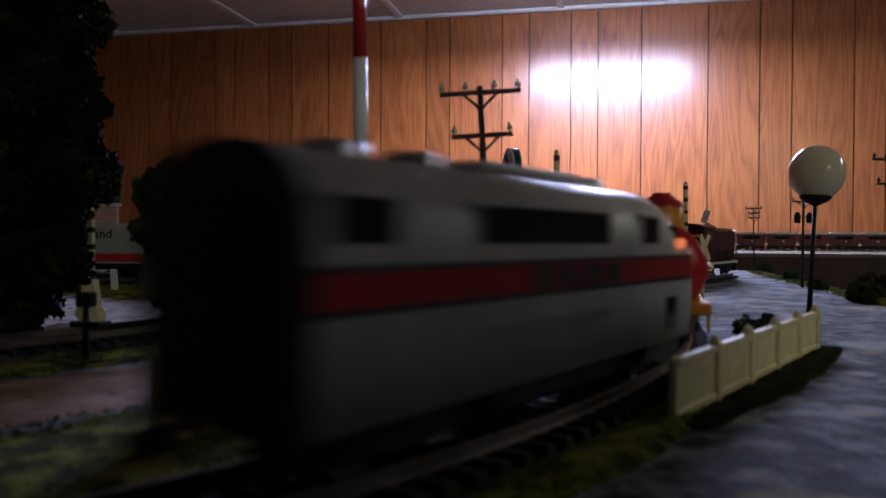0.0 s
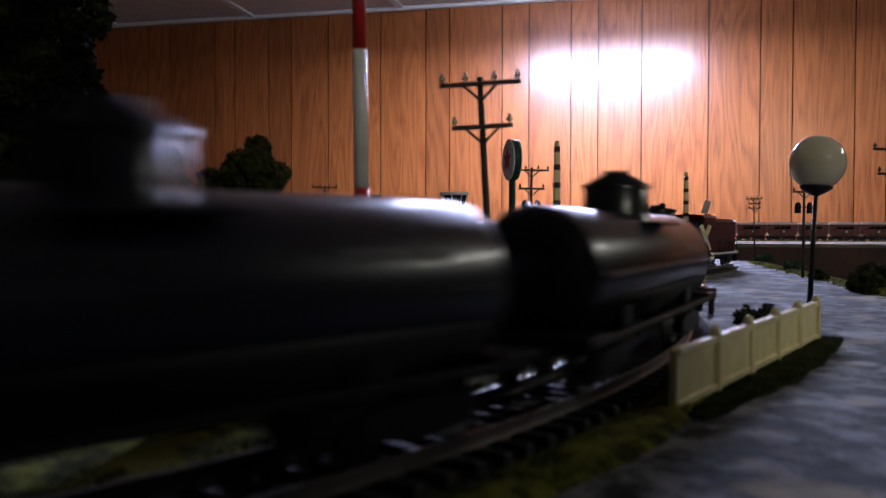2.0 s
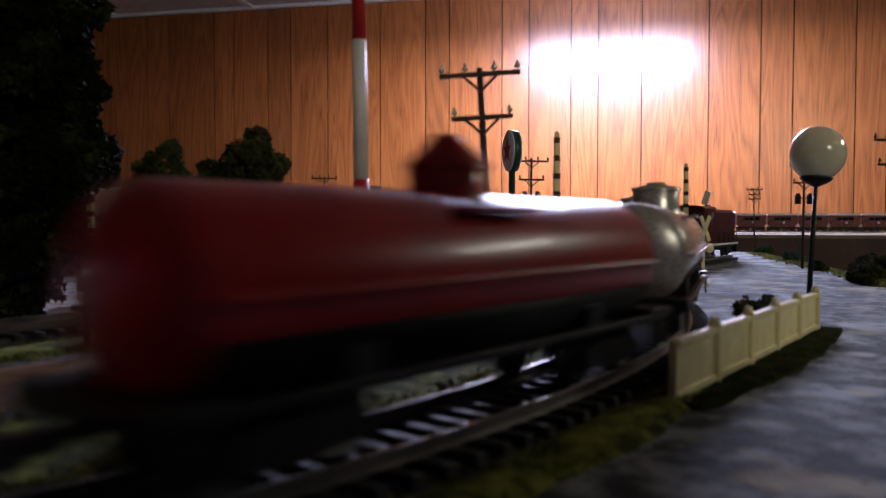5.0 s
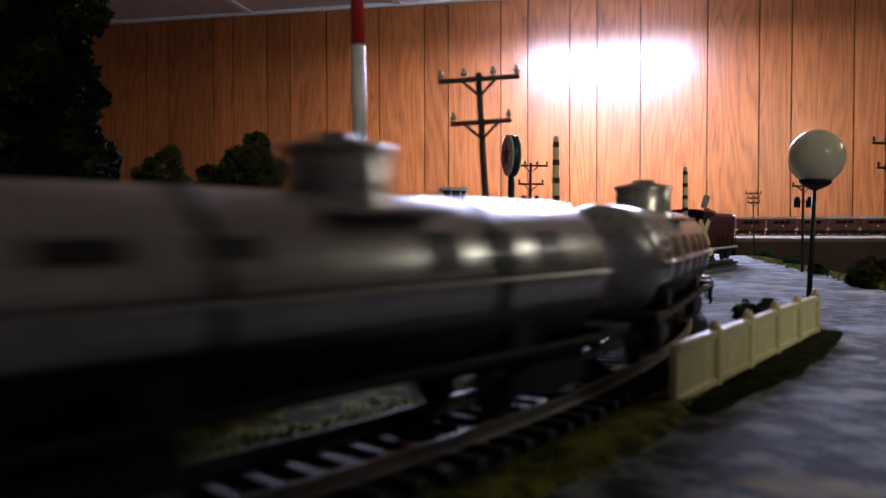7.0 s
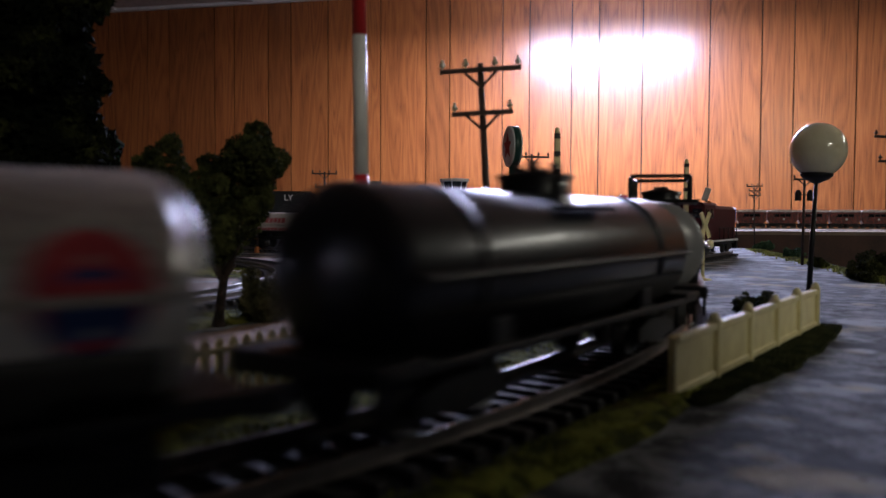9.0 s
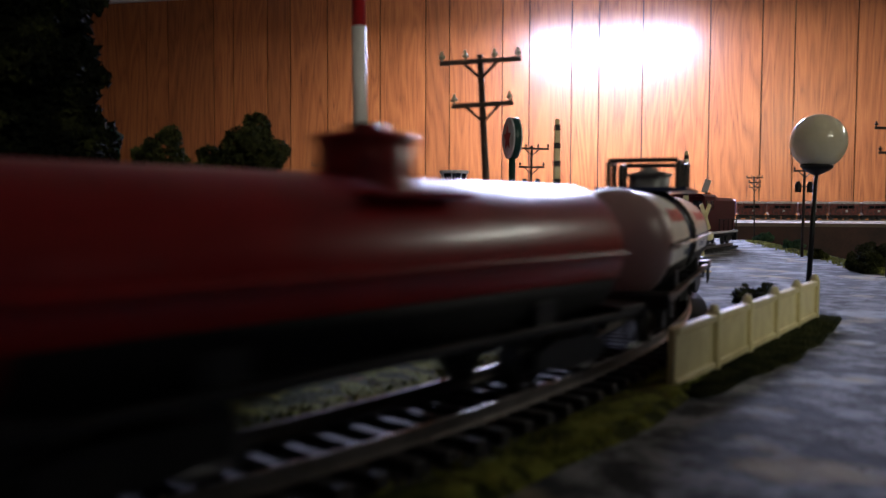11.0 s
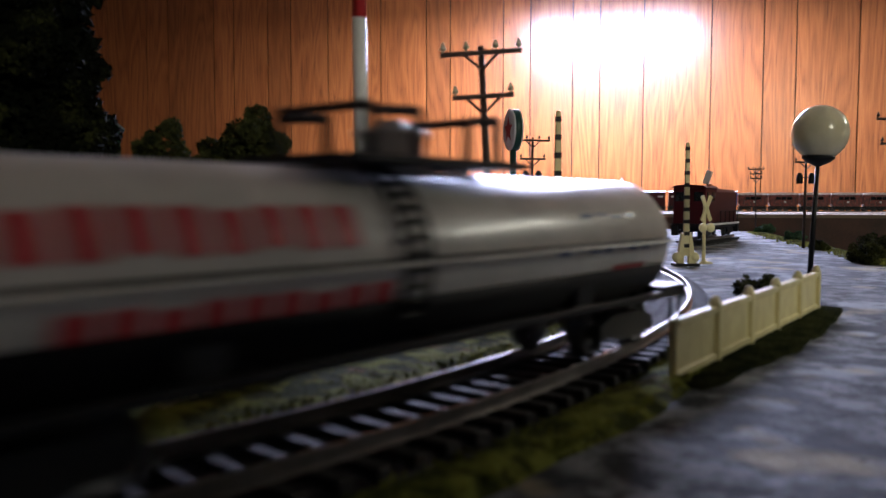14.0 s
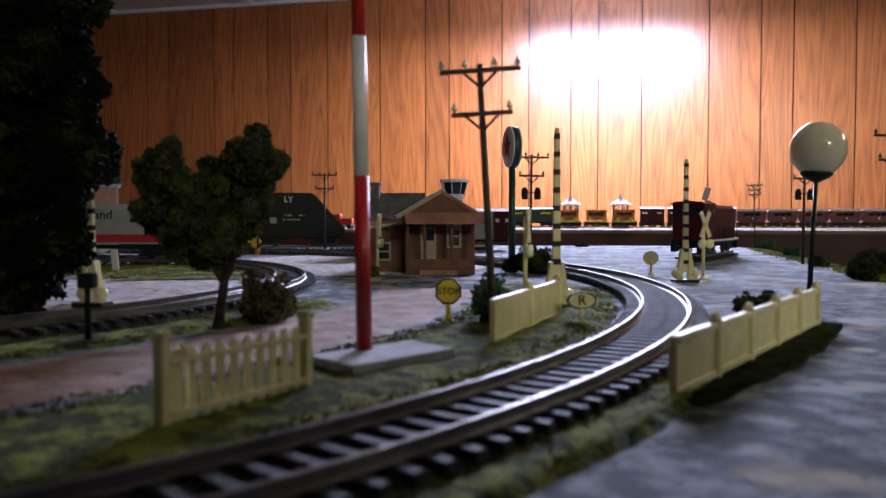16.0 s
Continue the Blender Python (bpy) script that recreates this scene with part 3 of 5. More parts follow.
    # lettering that cannot be read: curved bars laid on the shell
    for x0, x1, a0, a1, lm in spec.get("bars", ()):
        n = max(1, round((x1 - x0) / 5.6)) if x1 - x0 > 18 else 1
        step = (x1 - x0) / n
        for s in (-1, 1):
            bm = B()
            for j in range(n):
                xa, xb = x0 + j * step, x0 + (j + (0.74 if n > 1 else 1)) * step
                rows = []
                for a in np.linspace(a0 + (2 if j % 3 == 1 else 0), a1 - (2 if j % 4 == 2 else 0), 5):
                    rows.append([bm.verts.new((x * s, -s * (r + .25) * math.cos(radians(a)), zc + (r + .25) * math.sin(radians(a)))) for x in (xa, xb)])
                for p, q in zip(rows, rows[1:]):
                    bm.faces.new((p[0], p[1], q[1], q[0])).smooth = True
            tagged(part("lettering", bm, lm, c), kind="stuff" if n > 1 else "")
    for x, a, rad_, lm in spec.get("discs", ()):
        for s in (-1, 1):
            bm = B()
            cen = bm.verts.new((x * s, -s * (r + .3) * math.cos(radians(a)), zc + (r + .3) * math.sin(radians(a))))
            ring = []
            for k in range(20):
                b = radians(a) + rad_ / r * math.sin(6.2832 * k / 20)
                ring.append(bm.verts.new((x * s + rad_ * math.cos(6.2832 * k / 20), -s * (r + .3) * math.cos(b), zc + (r + .3) * math.sin(b))))
            for k in range(20):
                bm.faces.new((cen, ring[k], ring[(k + 1) % 20])).smooth = True
            part("emblem", bm, lm, c)
    # underframe
    fm = spec.get("frame", "black")
    half = length / 2 - 7
    bm = B()
    box(bm, (0, 0, 10.4), (2 * half, 7, 3.2), bevel=0.4)
    for s in (-1, 1):
        box(bm, (0, s * 13.4, 11.2), (2 * half - 2, 2.2, 1.4), bevel=0.3)
        for k in range(-2, 3):
            box(bm, (k * half * 0.42, s * 8, 10.8), (2.2, 11, 1.6))
        for k in (-1, 1):
            box(bm, (k * half * 0.5, s * 10.0, 13.5), (7, 5, 5.5), bevel=0.6)
    part("underframe", bm, fm, c)
    for k in (-1, 1):
        bm = B()
        box(bm, (k * (half - 4.5), 0, 12.2), (11, 29, 1.4), bevel=0.3)
        box(bm, (k * (half + .6), 0, 11.2), (1.2, 29, 3.2), bevel=0.3)
        part("end_platform", bm, fm, c)
        bm = B()
        box(bm, (k * (half + 3.5), 0, 8.6), (8, 2.4, 2.4), bevel=0.4)
        box(bm, (k * (half + 6), 0.9, 8.6), (3.2, 3.4, 3.4), bevel=0.5)
        part("coupler", bm, "steel", c)
        for s in (-1, 1):
            bm = B()
            x, y = k * (half - 1), s * 13.8
            rod(bm, (x, y, 12), (x, y, 4.5), 0.4, seg=5)
            rod(bm, (x - k * 5, y, 12), (x - k * 5, y, 4.5), 0.4, seg=5)
            rod(bm, (x, y, 4.6), (x - k * 5, y, 4.6), 0.4, seg=5)
            part("step_iron", bm, fm, c)
        truck(c, k * (length * 0.5 - 30))
    return c


def paint(n, c, rough=0.30, metal=0.0, coat=0.12):
    MAT[n] = mottled(n, tuple(x * 0.72 for x in c), c, rough, 70, 1500, 0.08, metal, (0.25, 0.6), 0.0002, coat=coat, spec=0.35)
    return n


paint("tank_yellow", (0.66, 0.27, 0.014))
paint("tank_red", (0.40, 0.016, 0.018))
paint("tank_deepred", (0.30, 0.010, 0.012))
# white ends in shade, tinted by the red car: both put into this paint
paint("tank_white_shaded", (0.30, 0.20, 0.20))
paint("tank_navy", (0.010, 0.014, 0.030))
paint("tank_black", (0.010, 0.010, 0.012))
paint("tank_cream", (0.76, 0.68, 0.50))
paint("tank_green", (0.010, 0.060, 0.045))
paint("tank_silver", (0.50, 0.48, 0.45), 0.27, 0.55)
paint("tank_blue", (0.012, 0.03, 0.22))
paint("tank_white", (0.80, 0.77, 0.71), 0.3)
paint("tank_grey", (0.22, 0.22, 0.23))
paint("letter_red", (0.55, 0.06, 0.07), 0.45)
paint("letter_blue", (0.03, 0.07, 0.25), 0.45)
paint("band_navy", (0.012, 0.016, 0.05), 0.4)
paint("letter_black", (0.012, 0.012, 0.013), 0.45)

YEL = dict(mat="tank_yellow", ends="tank_red", frame="tank_yellow", seam="tank_red", rail="tank_red", dome=(10.2, 11), capmat="tank_red", dome_cone=3.5, straps=(12,), strapmat="tank_red",
           bars=((-8, 2, 20, 55, "tank_red"), (24, 44, 18, 28, "tank_red"), (24, 44, 2, 8, "letter_black"), (-14, 2, -22, -14, "letter_black")))
SPECS = [
    dict(YEL, label="yellow-orange tank car with red ends and dome cap"),
    dict(YEL, label="yellow-orange tank car with red ends and dome cap"),
    dict(mat="tank_navy", label="glossy dark navy tank car with round dome", dome=(9.8, 8.5), dome_cone=2.6, bars=((26, 46, 18, 26, "tank_grey"),)),
    dict(mat="tank_black", label="glossy black tank car with round dome", dome=(9.8, 8.5), dome_cone=2.6, bars=((24, 44, 12, 20, "tank_grey"),)),
    dict(mat="tank_black", label="glossy black tank car with low valve dome", dome=(9.0, 5.5), valves=3, straps=(-30, 30)),
    dict(mat="tank_cream", r=14.2, zc=24.3, label="cream tank car with black straps", dome=(9.5, 9), dome_x=-2.5, straps=(20,), bars=((24, 50, -2, 5, "letter_black"),), domemat="tank_cream"),
    dict(mat="tank_green", label="dark green tank car with domed top", dome=(9.2, 7.5), dome_x=-4.5, valves=3),
    dict(mat="tank_red", label="dark red tank car with black dome", dome=(9.6, 8.5), domemat="tank_black"),
    dict(mat="tank_red", label="red tank car with tall valve dome", dome=(8.5, 6), valves=3, dome_cone=4),
    dict(mat="tank_silver", label="silver tank car with plain dome", dome=(9, 8)),
    dict(mat="tank_silver", lower="tank_blue", low_at=14, seam="tank_blue", rail="tank_blue", label="tank car with silver top and blue lower half", dome=(9.5, 9), domemat="tank_silver"),
    dict(mat="tank_silver", label="silver tank car with black lettering bars", dome=(9.5, 8.5), dome_x=-2.5, straps=(-26, 26), seam="letter_black",
         bars=((-46, -36, 20, 32, "letter_black"), (-28, -20, 20, 32, "letter_black"), (8, 16, 8, 34, "letter_black"), (22, 30, 8, 34, "letter_black"), (36, 44, 8, 34, "letter_black"))),
    dict(mat="tank_silver", label="silver tank car with large black lettering", dome=(9.5, 8.5),
         bars=((-50, -38, -30, 26, "tank_white"), (-48, -40, -26, 22, "letter_black"), (-32, -20, -30, 26, "letter_black"), (-12, -2, -30, 26, "letter_black"), (6, 16, -30, 26, "letter_black"), (22, 32, -30, 26, "letter_black"), (38, 48, -30, 26, "letter_black"))),
    dict(mat="tank_silver", lower="tank_white", low_at=6, label="silver and white tank car with round red and blue emblem", dome=(9.5, 8.5), discs=((48, 6, 6, "letter_red"), (48, -4, 4.5, "letter_blue")), bars=((12, 20, -26, 8, "letter_blue"),)),
    dict(mat="tank_black", label="glossy black tank car with valve dome", dome=(8.8, 4.6), valves=4, dome_cone=.2, straps=(-40, 40), bars=((-16, 30, -30, -24, "tank_red"),)),
    dict(mat="tank_grey", label="dark grey tank car with platform railings", dome=(8.0, 6.0), cage=(18, 10.5, "black"), domemat="tank_black", walk=(44, "black")),
    dict(mat="tank_deepred", label="deep red tank car", dome=(9.0, 7.5)),
    dict(mat="tank_white", ends="tank_white_shaded", label="white tank car with shade painted on its ends and dark platform railings", r=13.7, dome=(7.5, 8), domemat="tank_grey", cage=(15, 10.5, "black"), walk=(42, "band_navy"), band=(2, 14, "band_navy"), ladder="black", seam="letter_black", step=False,
         bars=((-50, -18, 24, 40, "letter_red"), (22, 58, 22, 36, "letter_red"), (-30, -16, -16, -8, "band_navy"), (24, 44, -14, -6, "band_navy"))),
    dict(mat="tank_white", label="white tank car with broad navy band and red lettering", r=13.9, zc=22.9, dome=(7.5, 8), domemat="tank_white", walk=(58, "band_navy"), band=(4, 22, "band_navy"), seam="letter_black", step=False,
         bars=((-62, -12, 20, 34, "letter_red"), (-40, -12, -14, -6, "letter_red"), (-68, -48, -34, -24, "letter_red"), (36, 43, -22, 24, "letter_red"), (48, 74, 10, 18, "letter_red"), (48, 74, -12, -4, "letter_red"))),
    dict(mat="tank_white", label="long white tank car with ladder and dome railings", r=13.9, zc=22.9, dome=(6.5, 8), domemat="tank_white", cage=(15, 9.5, "black"), walk=(42, "black"), ladder="black", seam="letter_black", step=False,
         bars=((-76, -18, 12, 36, "letter_red"), (-60, -12, -26, -8, "letter_red"), (30, 74, -4, 4, "letter_blue"), (40, 64, 24, 28, "letter_blue"), (52, 66, -22, -16, "letter_red"))),
]


def locomotive():
    """Cab unit coupled nose to the train: rounded roof, window strips, red stripe, raked nose with lit lamp."""
    c = thing("locomotive", "white and red streamlined diesel locomotive with dark windows", "locomotive")
    L = 172.0
    sec = [(-14.4, 8), (-14.6, 29), (-14.0, 35.4), (-11.6, 40.2), (-7.6, 43.0), (0, 44.0), (7.6, 43.0), (11.6, 40.2), (14.0, 35.4), (14.6, 29), (14.4, 8)]
    bm = B()
    rings = []
    for x, top, pinch in ((71, .97, .97), (69.5, 1, 1), (-44, 1, 1), (-51, .985, .99), (-57, .93, .96), (-60, .80, .95), (-69, .745, .90), (-76, .68, .80), (-79.5, .52, .62)):
        rings.append([bm.verts.new((x, a * pinch, 8 + (b - 8) * top)) for a, b in sec])
    n = len(sec)
    for A, C in zip(rings, rings[1:]):
        for i in range(n - 1):
            bm.faces.new((A[i], A[i + 1], C[i + 1], C[i])).smooth = True
        bm.faces.new((A[n - 1], A[0], C[0], C[n - 1]))
    bm.faces.new(rings[0])
    bm.faces.new(rings[-1][::-1])
    part("body", bm, "loco_white", c)
    bm = B()
    prism(bm, [(a * 1.012, 8 + (b - 8) * 1.008) for a, b in sec], 69.6, 71.8, "x")
    box(bm, (73, 0, 22), (3, 13, 27), bevel=.6)
    part("end_wall", bm, "blackmatt", c, "black end wall with corridor bellows")
    for s in (-1, 1):
        y = s * 14.6
        for z, h, m, nm in ((25.4, 4.4, "tank_red", "stripe"), (28.1, 0.9, "letter_black", "stripe_edge"), (22.7, 0.9, "letter_black", "stripe_edge")):
            bm = B()
            box(bm, (2, y, z), (135, 0.5, h))
            part(nm, bm, m, c)
        for x, w in ((60, 12), (9.5, 49), (-38, 10)):
            bm = B()
            box(bm, (x, s * 14.1, 34.0), (w, 1.0, 6.2), bevel=0.4)
            part("window", bm, "window", c)
            bm = B()
            for k in (-1, 1):
                box(bm, (x, s * 14.15, 34.0 + k * 3.5), (w + 2, 0.9, 0.8))
                box(bm, (x + k * (w / 2 + .5), s * 14.2, 34.0), (0.8, 0.9, 7.6))
            part("window_frame", bm, "loco_white", c)
        for k in range(4):
            bm = B()
            box(bm, (-16 + k * 10, s * 14.95, 25.4), (7, 0.3, 3.8))
            part("lettering", bm, "letter_black", c)
        bm = B()
        box(bm, (8, s * 14.7, 17.4), (46, 0.3, 1.6))
        part("lettering", bm, "tank_grey", c)
        bm = B()
        box(bm, (-52, s * 14.3, 14), (7, 0.8, 9), bevel=0.2)
        part("step_panel", bm, "window", c)
        bm = B()
        box(bm, (-55.5, s * 12.9, 33.6), (7, 1.2, 4.0), bevel=0.3)
        part("cab_window", bm, "window", c)
        bm = B()
        box(bm, (-60.5, s * 13.6, 31.2), (5.5, 1.4, 2.4), bevel=0.4)
        part("number_lamp", bm, "lampglow", c, "glowing orange number lamp")
    bm = B()
    rod(bm, (-76, 0, 25), (-80.5, 0, 25), 3.0, 2.6, 16)
    part("headlamp", bm, "silver", c)
    bm = B()
    box(bm, (0, 0, 44.6), (40, 12, 2.0), bevel=0.6)
    part("roof_hatch", bm, "loco_white", c)
    for x in (-32, 32, 52):
        bm = B()
        lathe(bm, [(5, 43), (5, 45.2), (4, 45.8), (0, 45.8)], Matrix.Translation((x, 0, 0)), 18)
        part("roof_fan", bm, "silver", c)
    bm = B()
    box(bm, (-4, 0, 9), (146, 25, 4), bevel=0.5)
    box(bm, (0, 0, 6), (52, 24, 6), bevel=1)
    for k in (-1, 1):
        box(bm, (-4 + k * 85, 0, 8.6), (8, 3, 3), bevel=.5)
    part("underframe", bm, "black", c)
    for k in (-1, 1):
        truck(c, -4 + k * 50)
    return c


paint("loco_white", (0.56, 0.55, 0.52), 0.35)


def lamp_glow():
    m, nt, p = nodes_of("orange_lamp")
    p.inputs["Base Color"].default_value = (0.8, 0.3, 0.1, 1)
    p.inputs["Emission Color"].default_value = (1, 0.22, 0.06, 1)
    p.inputs["Emission Strength"].default_value = 1.6
    return m


MAT["lampglow"] = lamp_glow()
TRAIN = [(locomotive(), -93.0, 108.0)]
for i, spec in enumerate(SPECS):
    L = GAPS[i + 1] - GAPS[i]
    TRAIN.append((tank_car(spec, L), (GAPS[i] + GAPS[i + 1]) / 2, L - 60))


def motions():
    times = [i * 0.1 for i in range(161)]
    for car, back, base in TRAIN:
        rows = []
        for t in times:
            s = run(t) - back
            p, q = on_line(s + base / 2), on_line(s - base / 2)
            m = (p + q) / 2
            rows.append((t, pose(m.x * K, m.y * K, RAILTOP * K, 0, 0, math.degrees(math.atan2(p.y - q.y, p.x - q.x)))))
        walk(car, rows)
    passenger_motion()

# ---------------------------------------------------------------- fences, posts, signs
def panel_fence(a, b, bays, h=14.3, label="cream plastic panel fence with square posts"):
    """Solid panels between posts, from a to b on the ground."""
    f = thing("panel_fence", label, "fence", "cream fences")
    a, b = Vector((*a, 0)), Vector((*b, 0))
    L = (b - a).length
    put(f, a.x, a.y, 0, math.degrees(math.atan2(b.y - a.y, b.x - a.x)))
    for i in range(bays + 1):
        bm = B()
        x = L * i / bays
        if i == 0:  # the panels stop flush at this end, with a slim batten
            box(bm, (x + .9, 0, h * .47), (1.4, 1.6, h * .94), bevel=0.2)
        else:
            box(bm, (x, 0, h / 2), (2.3, 3.0, h), bevel=0.3)
            lathe(bm, [(1.5, h), (1.25, h + .5), (1.0, h + 1.3), (.5, h + 1.7), (0, h + 1.8)], Matrix.Translation((x, 0, 0)), 10)
        part("post", bm, "cream", f)
    for i in range(bays):
        x = L * (i + .5) / bays
        w = L / bays - 2.2
        bm = B()
        box(bm, (x, 0, h * .46), (w + .6, 0.8, h * .74), bevel=0.1)
        part("panel", bm, "cream", f)
        bm = B()
        box(bm, (x, 0, h * .9), (w, 2.4, 1.7), bevel=0.25)
        part("top_rail", bm, "cream", f)
        bm = B()
        box(bm, (x, 0, h * .12), (w, 2.2, 1.7), bevel=0.25)
        part("bottom_rail", bm, "cream", f)
    return f


panel_fence((47.6, 165), (131.4, 281), 5)
panel_fence((14.4, 234), (44, 306), 2, 15.2)


def picket_fence(a, b, n, h=15.5):
    f = thing("picket_fence", "cream plastic picket fence with thick end posts", "fence", "cream fences")
    a, b = Vector((*a, 0)), Vector((*b, 0))
    L = (b - a).length
    put(f, a.x, a.y, 0, math.degrees(math.atan2(b.y - a.y, b.x - a.x)))
    for x in (0, L):
        bm = B()
        box(bm, (x, 0, h * .52), (2.4, 2.4, h * 1.04), bevel=0.3)
        prism(bm, [(x - 1.5, h * 1.04), (x + 1.5, h * 1.04), (x + .7, h * 1.04 + 1.4), (x - .7, h * 1.04 + 1.4)], -1.5, 1.5)
        part("post", bm, "cream", f)
    bm = B()
    box(bm, (3.0, .4, h * .47), (3.4, 1.4, h * .9), bevel=0.2)
    prism(bm, [(2.4, h * 1.0), (3.6, h * 1.0), (7.4, h * .78), (6.6, h * .72)], -1.4, -.6)
    part("end_board", bm, "cream", f)
    for z in (h * .22, h * .8):
        bm = B()
        box(bm, (L / 2, -0.9, z), (L - 2, 0.8, 1.2), bevel=0.15)
        part("rail", bm, "cream", f)
    for i in range(n):
        x = 6.4 + (L - 9.6) * i / (n - 1)
        bm = B()
        prism(bm, [(x - .85, 1.0), (x + .85, 1.0), (x + .85, h * .88), (x, h * .94), (x - .85, h * .88)], -0.5, 0.3)
        part("picket", bm, "cream", f)
    return f


picket_fence((-49.2, 139), (-29.6, 171), 9, 16.2)


def barrier():
    """Tall striped barrier arm raised upright on a pale plinth."""
    b = thing("barrier_arm", "raised red and white striped barrier pole", "barrier")
    put(b, -20.6, 208, 4.0, 0, (0, -0.8))
    z = 0.0
    for h, m in ((45.2, "redpaint"), (35.8, "white"), (30, "redpaint"), (30, "white")):
        bm = B()
        r0, r1 = 2.1 - z * .0035, 2.1 - (z + h) * .0035
        rod(bm, (0, 0, z), (0, 0, z + h), r0, r1, 20)
        part("stripe", bm, m, b)
        z += h
    p = thing("plinth", "pale concrete plinth slab beside the track", "plinth")
    bm = B()
    prism(bm, [(-34.5, 199), (-21, 184), (3.5, 209), (-9, 224)], -1.0, 4.0, "z")
    bmesh.ops.bevel(bm, geom=list(bm.edges), offset=0.4, segments=1, affect="EDGES")
    part("slab", bm, "concrete", p)


barrier()


def telephone_pole(x, y, h=87.0, turn=0.0, lean=(0, 0), transformers=False, base=None, tiers=2, thick=1.35):
    p = thing("telephone_pole", "dark brown telephone pole with two crossarms" + (" and transformers" if transformers else ""), "telephone pole", "telephone poles")
    put(p, x, y, 0, turn, lean)
    bm = B()
    rod(bm, (0, 0, 0), (0, 0, h), thick, thick * .72, 12)
    part("post", bm, "darkbrown", p)
    for k in range(tiers):
        z = h - 2.2 - (14.0 if tiers == 2 else 6.0) * k
        w = 13.2 if k == 0 else 10.0
        bm = B()
        box(bm, (0, -1.2, z), (2 * w, 1.2, 1.5), bevel=0.2)
        arm = part("crossarm", bm, "darkbrown", p)
        for s in (-1, 1):
            bm = B()
            rod(bm, (0, -1.3, z - 5.6), (s * 5.5, -1.3, z - .4), 0.5, seg=6)
            part("brace", bm, "darkbrown", arm)
            for q in ((.93, .36) if k == 0 else (.9,)):
                bm = B()
                lathe(bm, [(0.35, z + .6), (0.35, z + 1.4), (1.0, z + 1.5), (0.9, z + 2.4), (0.45, z + 3.0), (0.4, z + 3.7), (0, z + 3.9)], Matrix.Translation((s * w * q, -1.2, 0)), 10)
                part("insulator", bm, "glassgreen" if thick > 1.3 else "darkbrown", arm)
    if transformers:
        for s in (-1, 1):
            bm = B()
            lathe(bm, [(0, h - 34), (2.3, h - 34), (2.5, h - 33), (2.5, h - 27), (1.7, h - 26.4), (1.5, h - 25), (0, h - 25)], Matrix.Translation((s * 5.0, 0, 0)), 14)
            rod(bm, (0, 0, h - 29), (s * 5, 0, h - 29), 0.6, seg=6)
            part("transformer", bm, "blackmatt", p)
    if base:
        bm = B()
        lathe(bm, [(3.5, 0), (3.2, 5), (1.6, 7)], Matrix.Identity(4), 14)
        part("base", bm, base, p, "orange plastic base")
    return p


MAT["orange"] = plain("orange_plastic", (0.5, 0.16, 0.03), 0.5)
telephone_pole(16.8, 262, 88.5, -4, (0, -3.2))
telephone_pole(66.5, 610, 87, 6, (0, 0.6), True, thick=1.2)
telephone_pole(-124, 838, 86, 4, base="orange", thick=1.2)
telephone_pole(-197, 850, 84, 40, base="orange", thick=1.2)
telephone_pole(258, 462, 88, 10, (0, 0.8), thick=1.2)
telephone_pole(301, 668, 88, 0, (0, 0.3), True, thick=1.2)
telephone_pole(410, 1050, 84, 20, (0, -2.0), tiers=3, thick=1.0)


def crossing_gate(x, y, turn=0.0, h=77.0):
    g = thing("crossing_gate", "cream crossing gate with raised black-striped arm", "crossing gate", "crossing gates")
    put(g, x, y, 0, turn)
    bm = B()
    box(bm, (0, 0, 0.8), (15, 9, 1.6), bevel=0.3)
    part("base", bm, "black", g)
    for s in (-1, 1):
        bm = B()
        prism(bm, [(s * 1.6, 1.5), (s * 5.6, 1.5), (s * 4.6, 9), (s * 2.9, 20), (s * 1.8, 20)], -1.6, 1.6)
        ball(bm, (s * 5.2, 0, 5.2), 3.3, 2, (1, .7, 1))
        part("support", bm, "cream", g)
    n, z0 = 9, 6.0
    dz = (h - z0) / n
    for i in range(n):
        z = z0 + dz * i
        k = 1 - i / n * .45
        bm = B()
        box(bm, (0, 0, z + dz * .34), (3.7 * k, 2.0, dz * .68), bevel=0.15)
        part("stripe", bm, "cream", g)
        bm = B()
        box(bm, (0, 0, z + dz * .84), (3.8 * k, 2.1, dz * .32), bevel=0.15)
        part("stripe", bm, "black", g)
    bm = B()
    lathe(bm, [(1.1, h), (1.1, h + 1.6), (0.5, h + 2.4), (0, h + 2.5)], Matrix.Identity(4), 12)
    part("tip", bm, "cream", g)
    return g


crossing_gate(48, 338, 8, 74)
crossing_gate(146, 481, 4, 71.5)
crossing_gate(-154, 350, -20, 72)


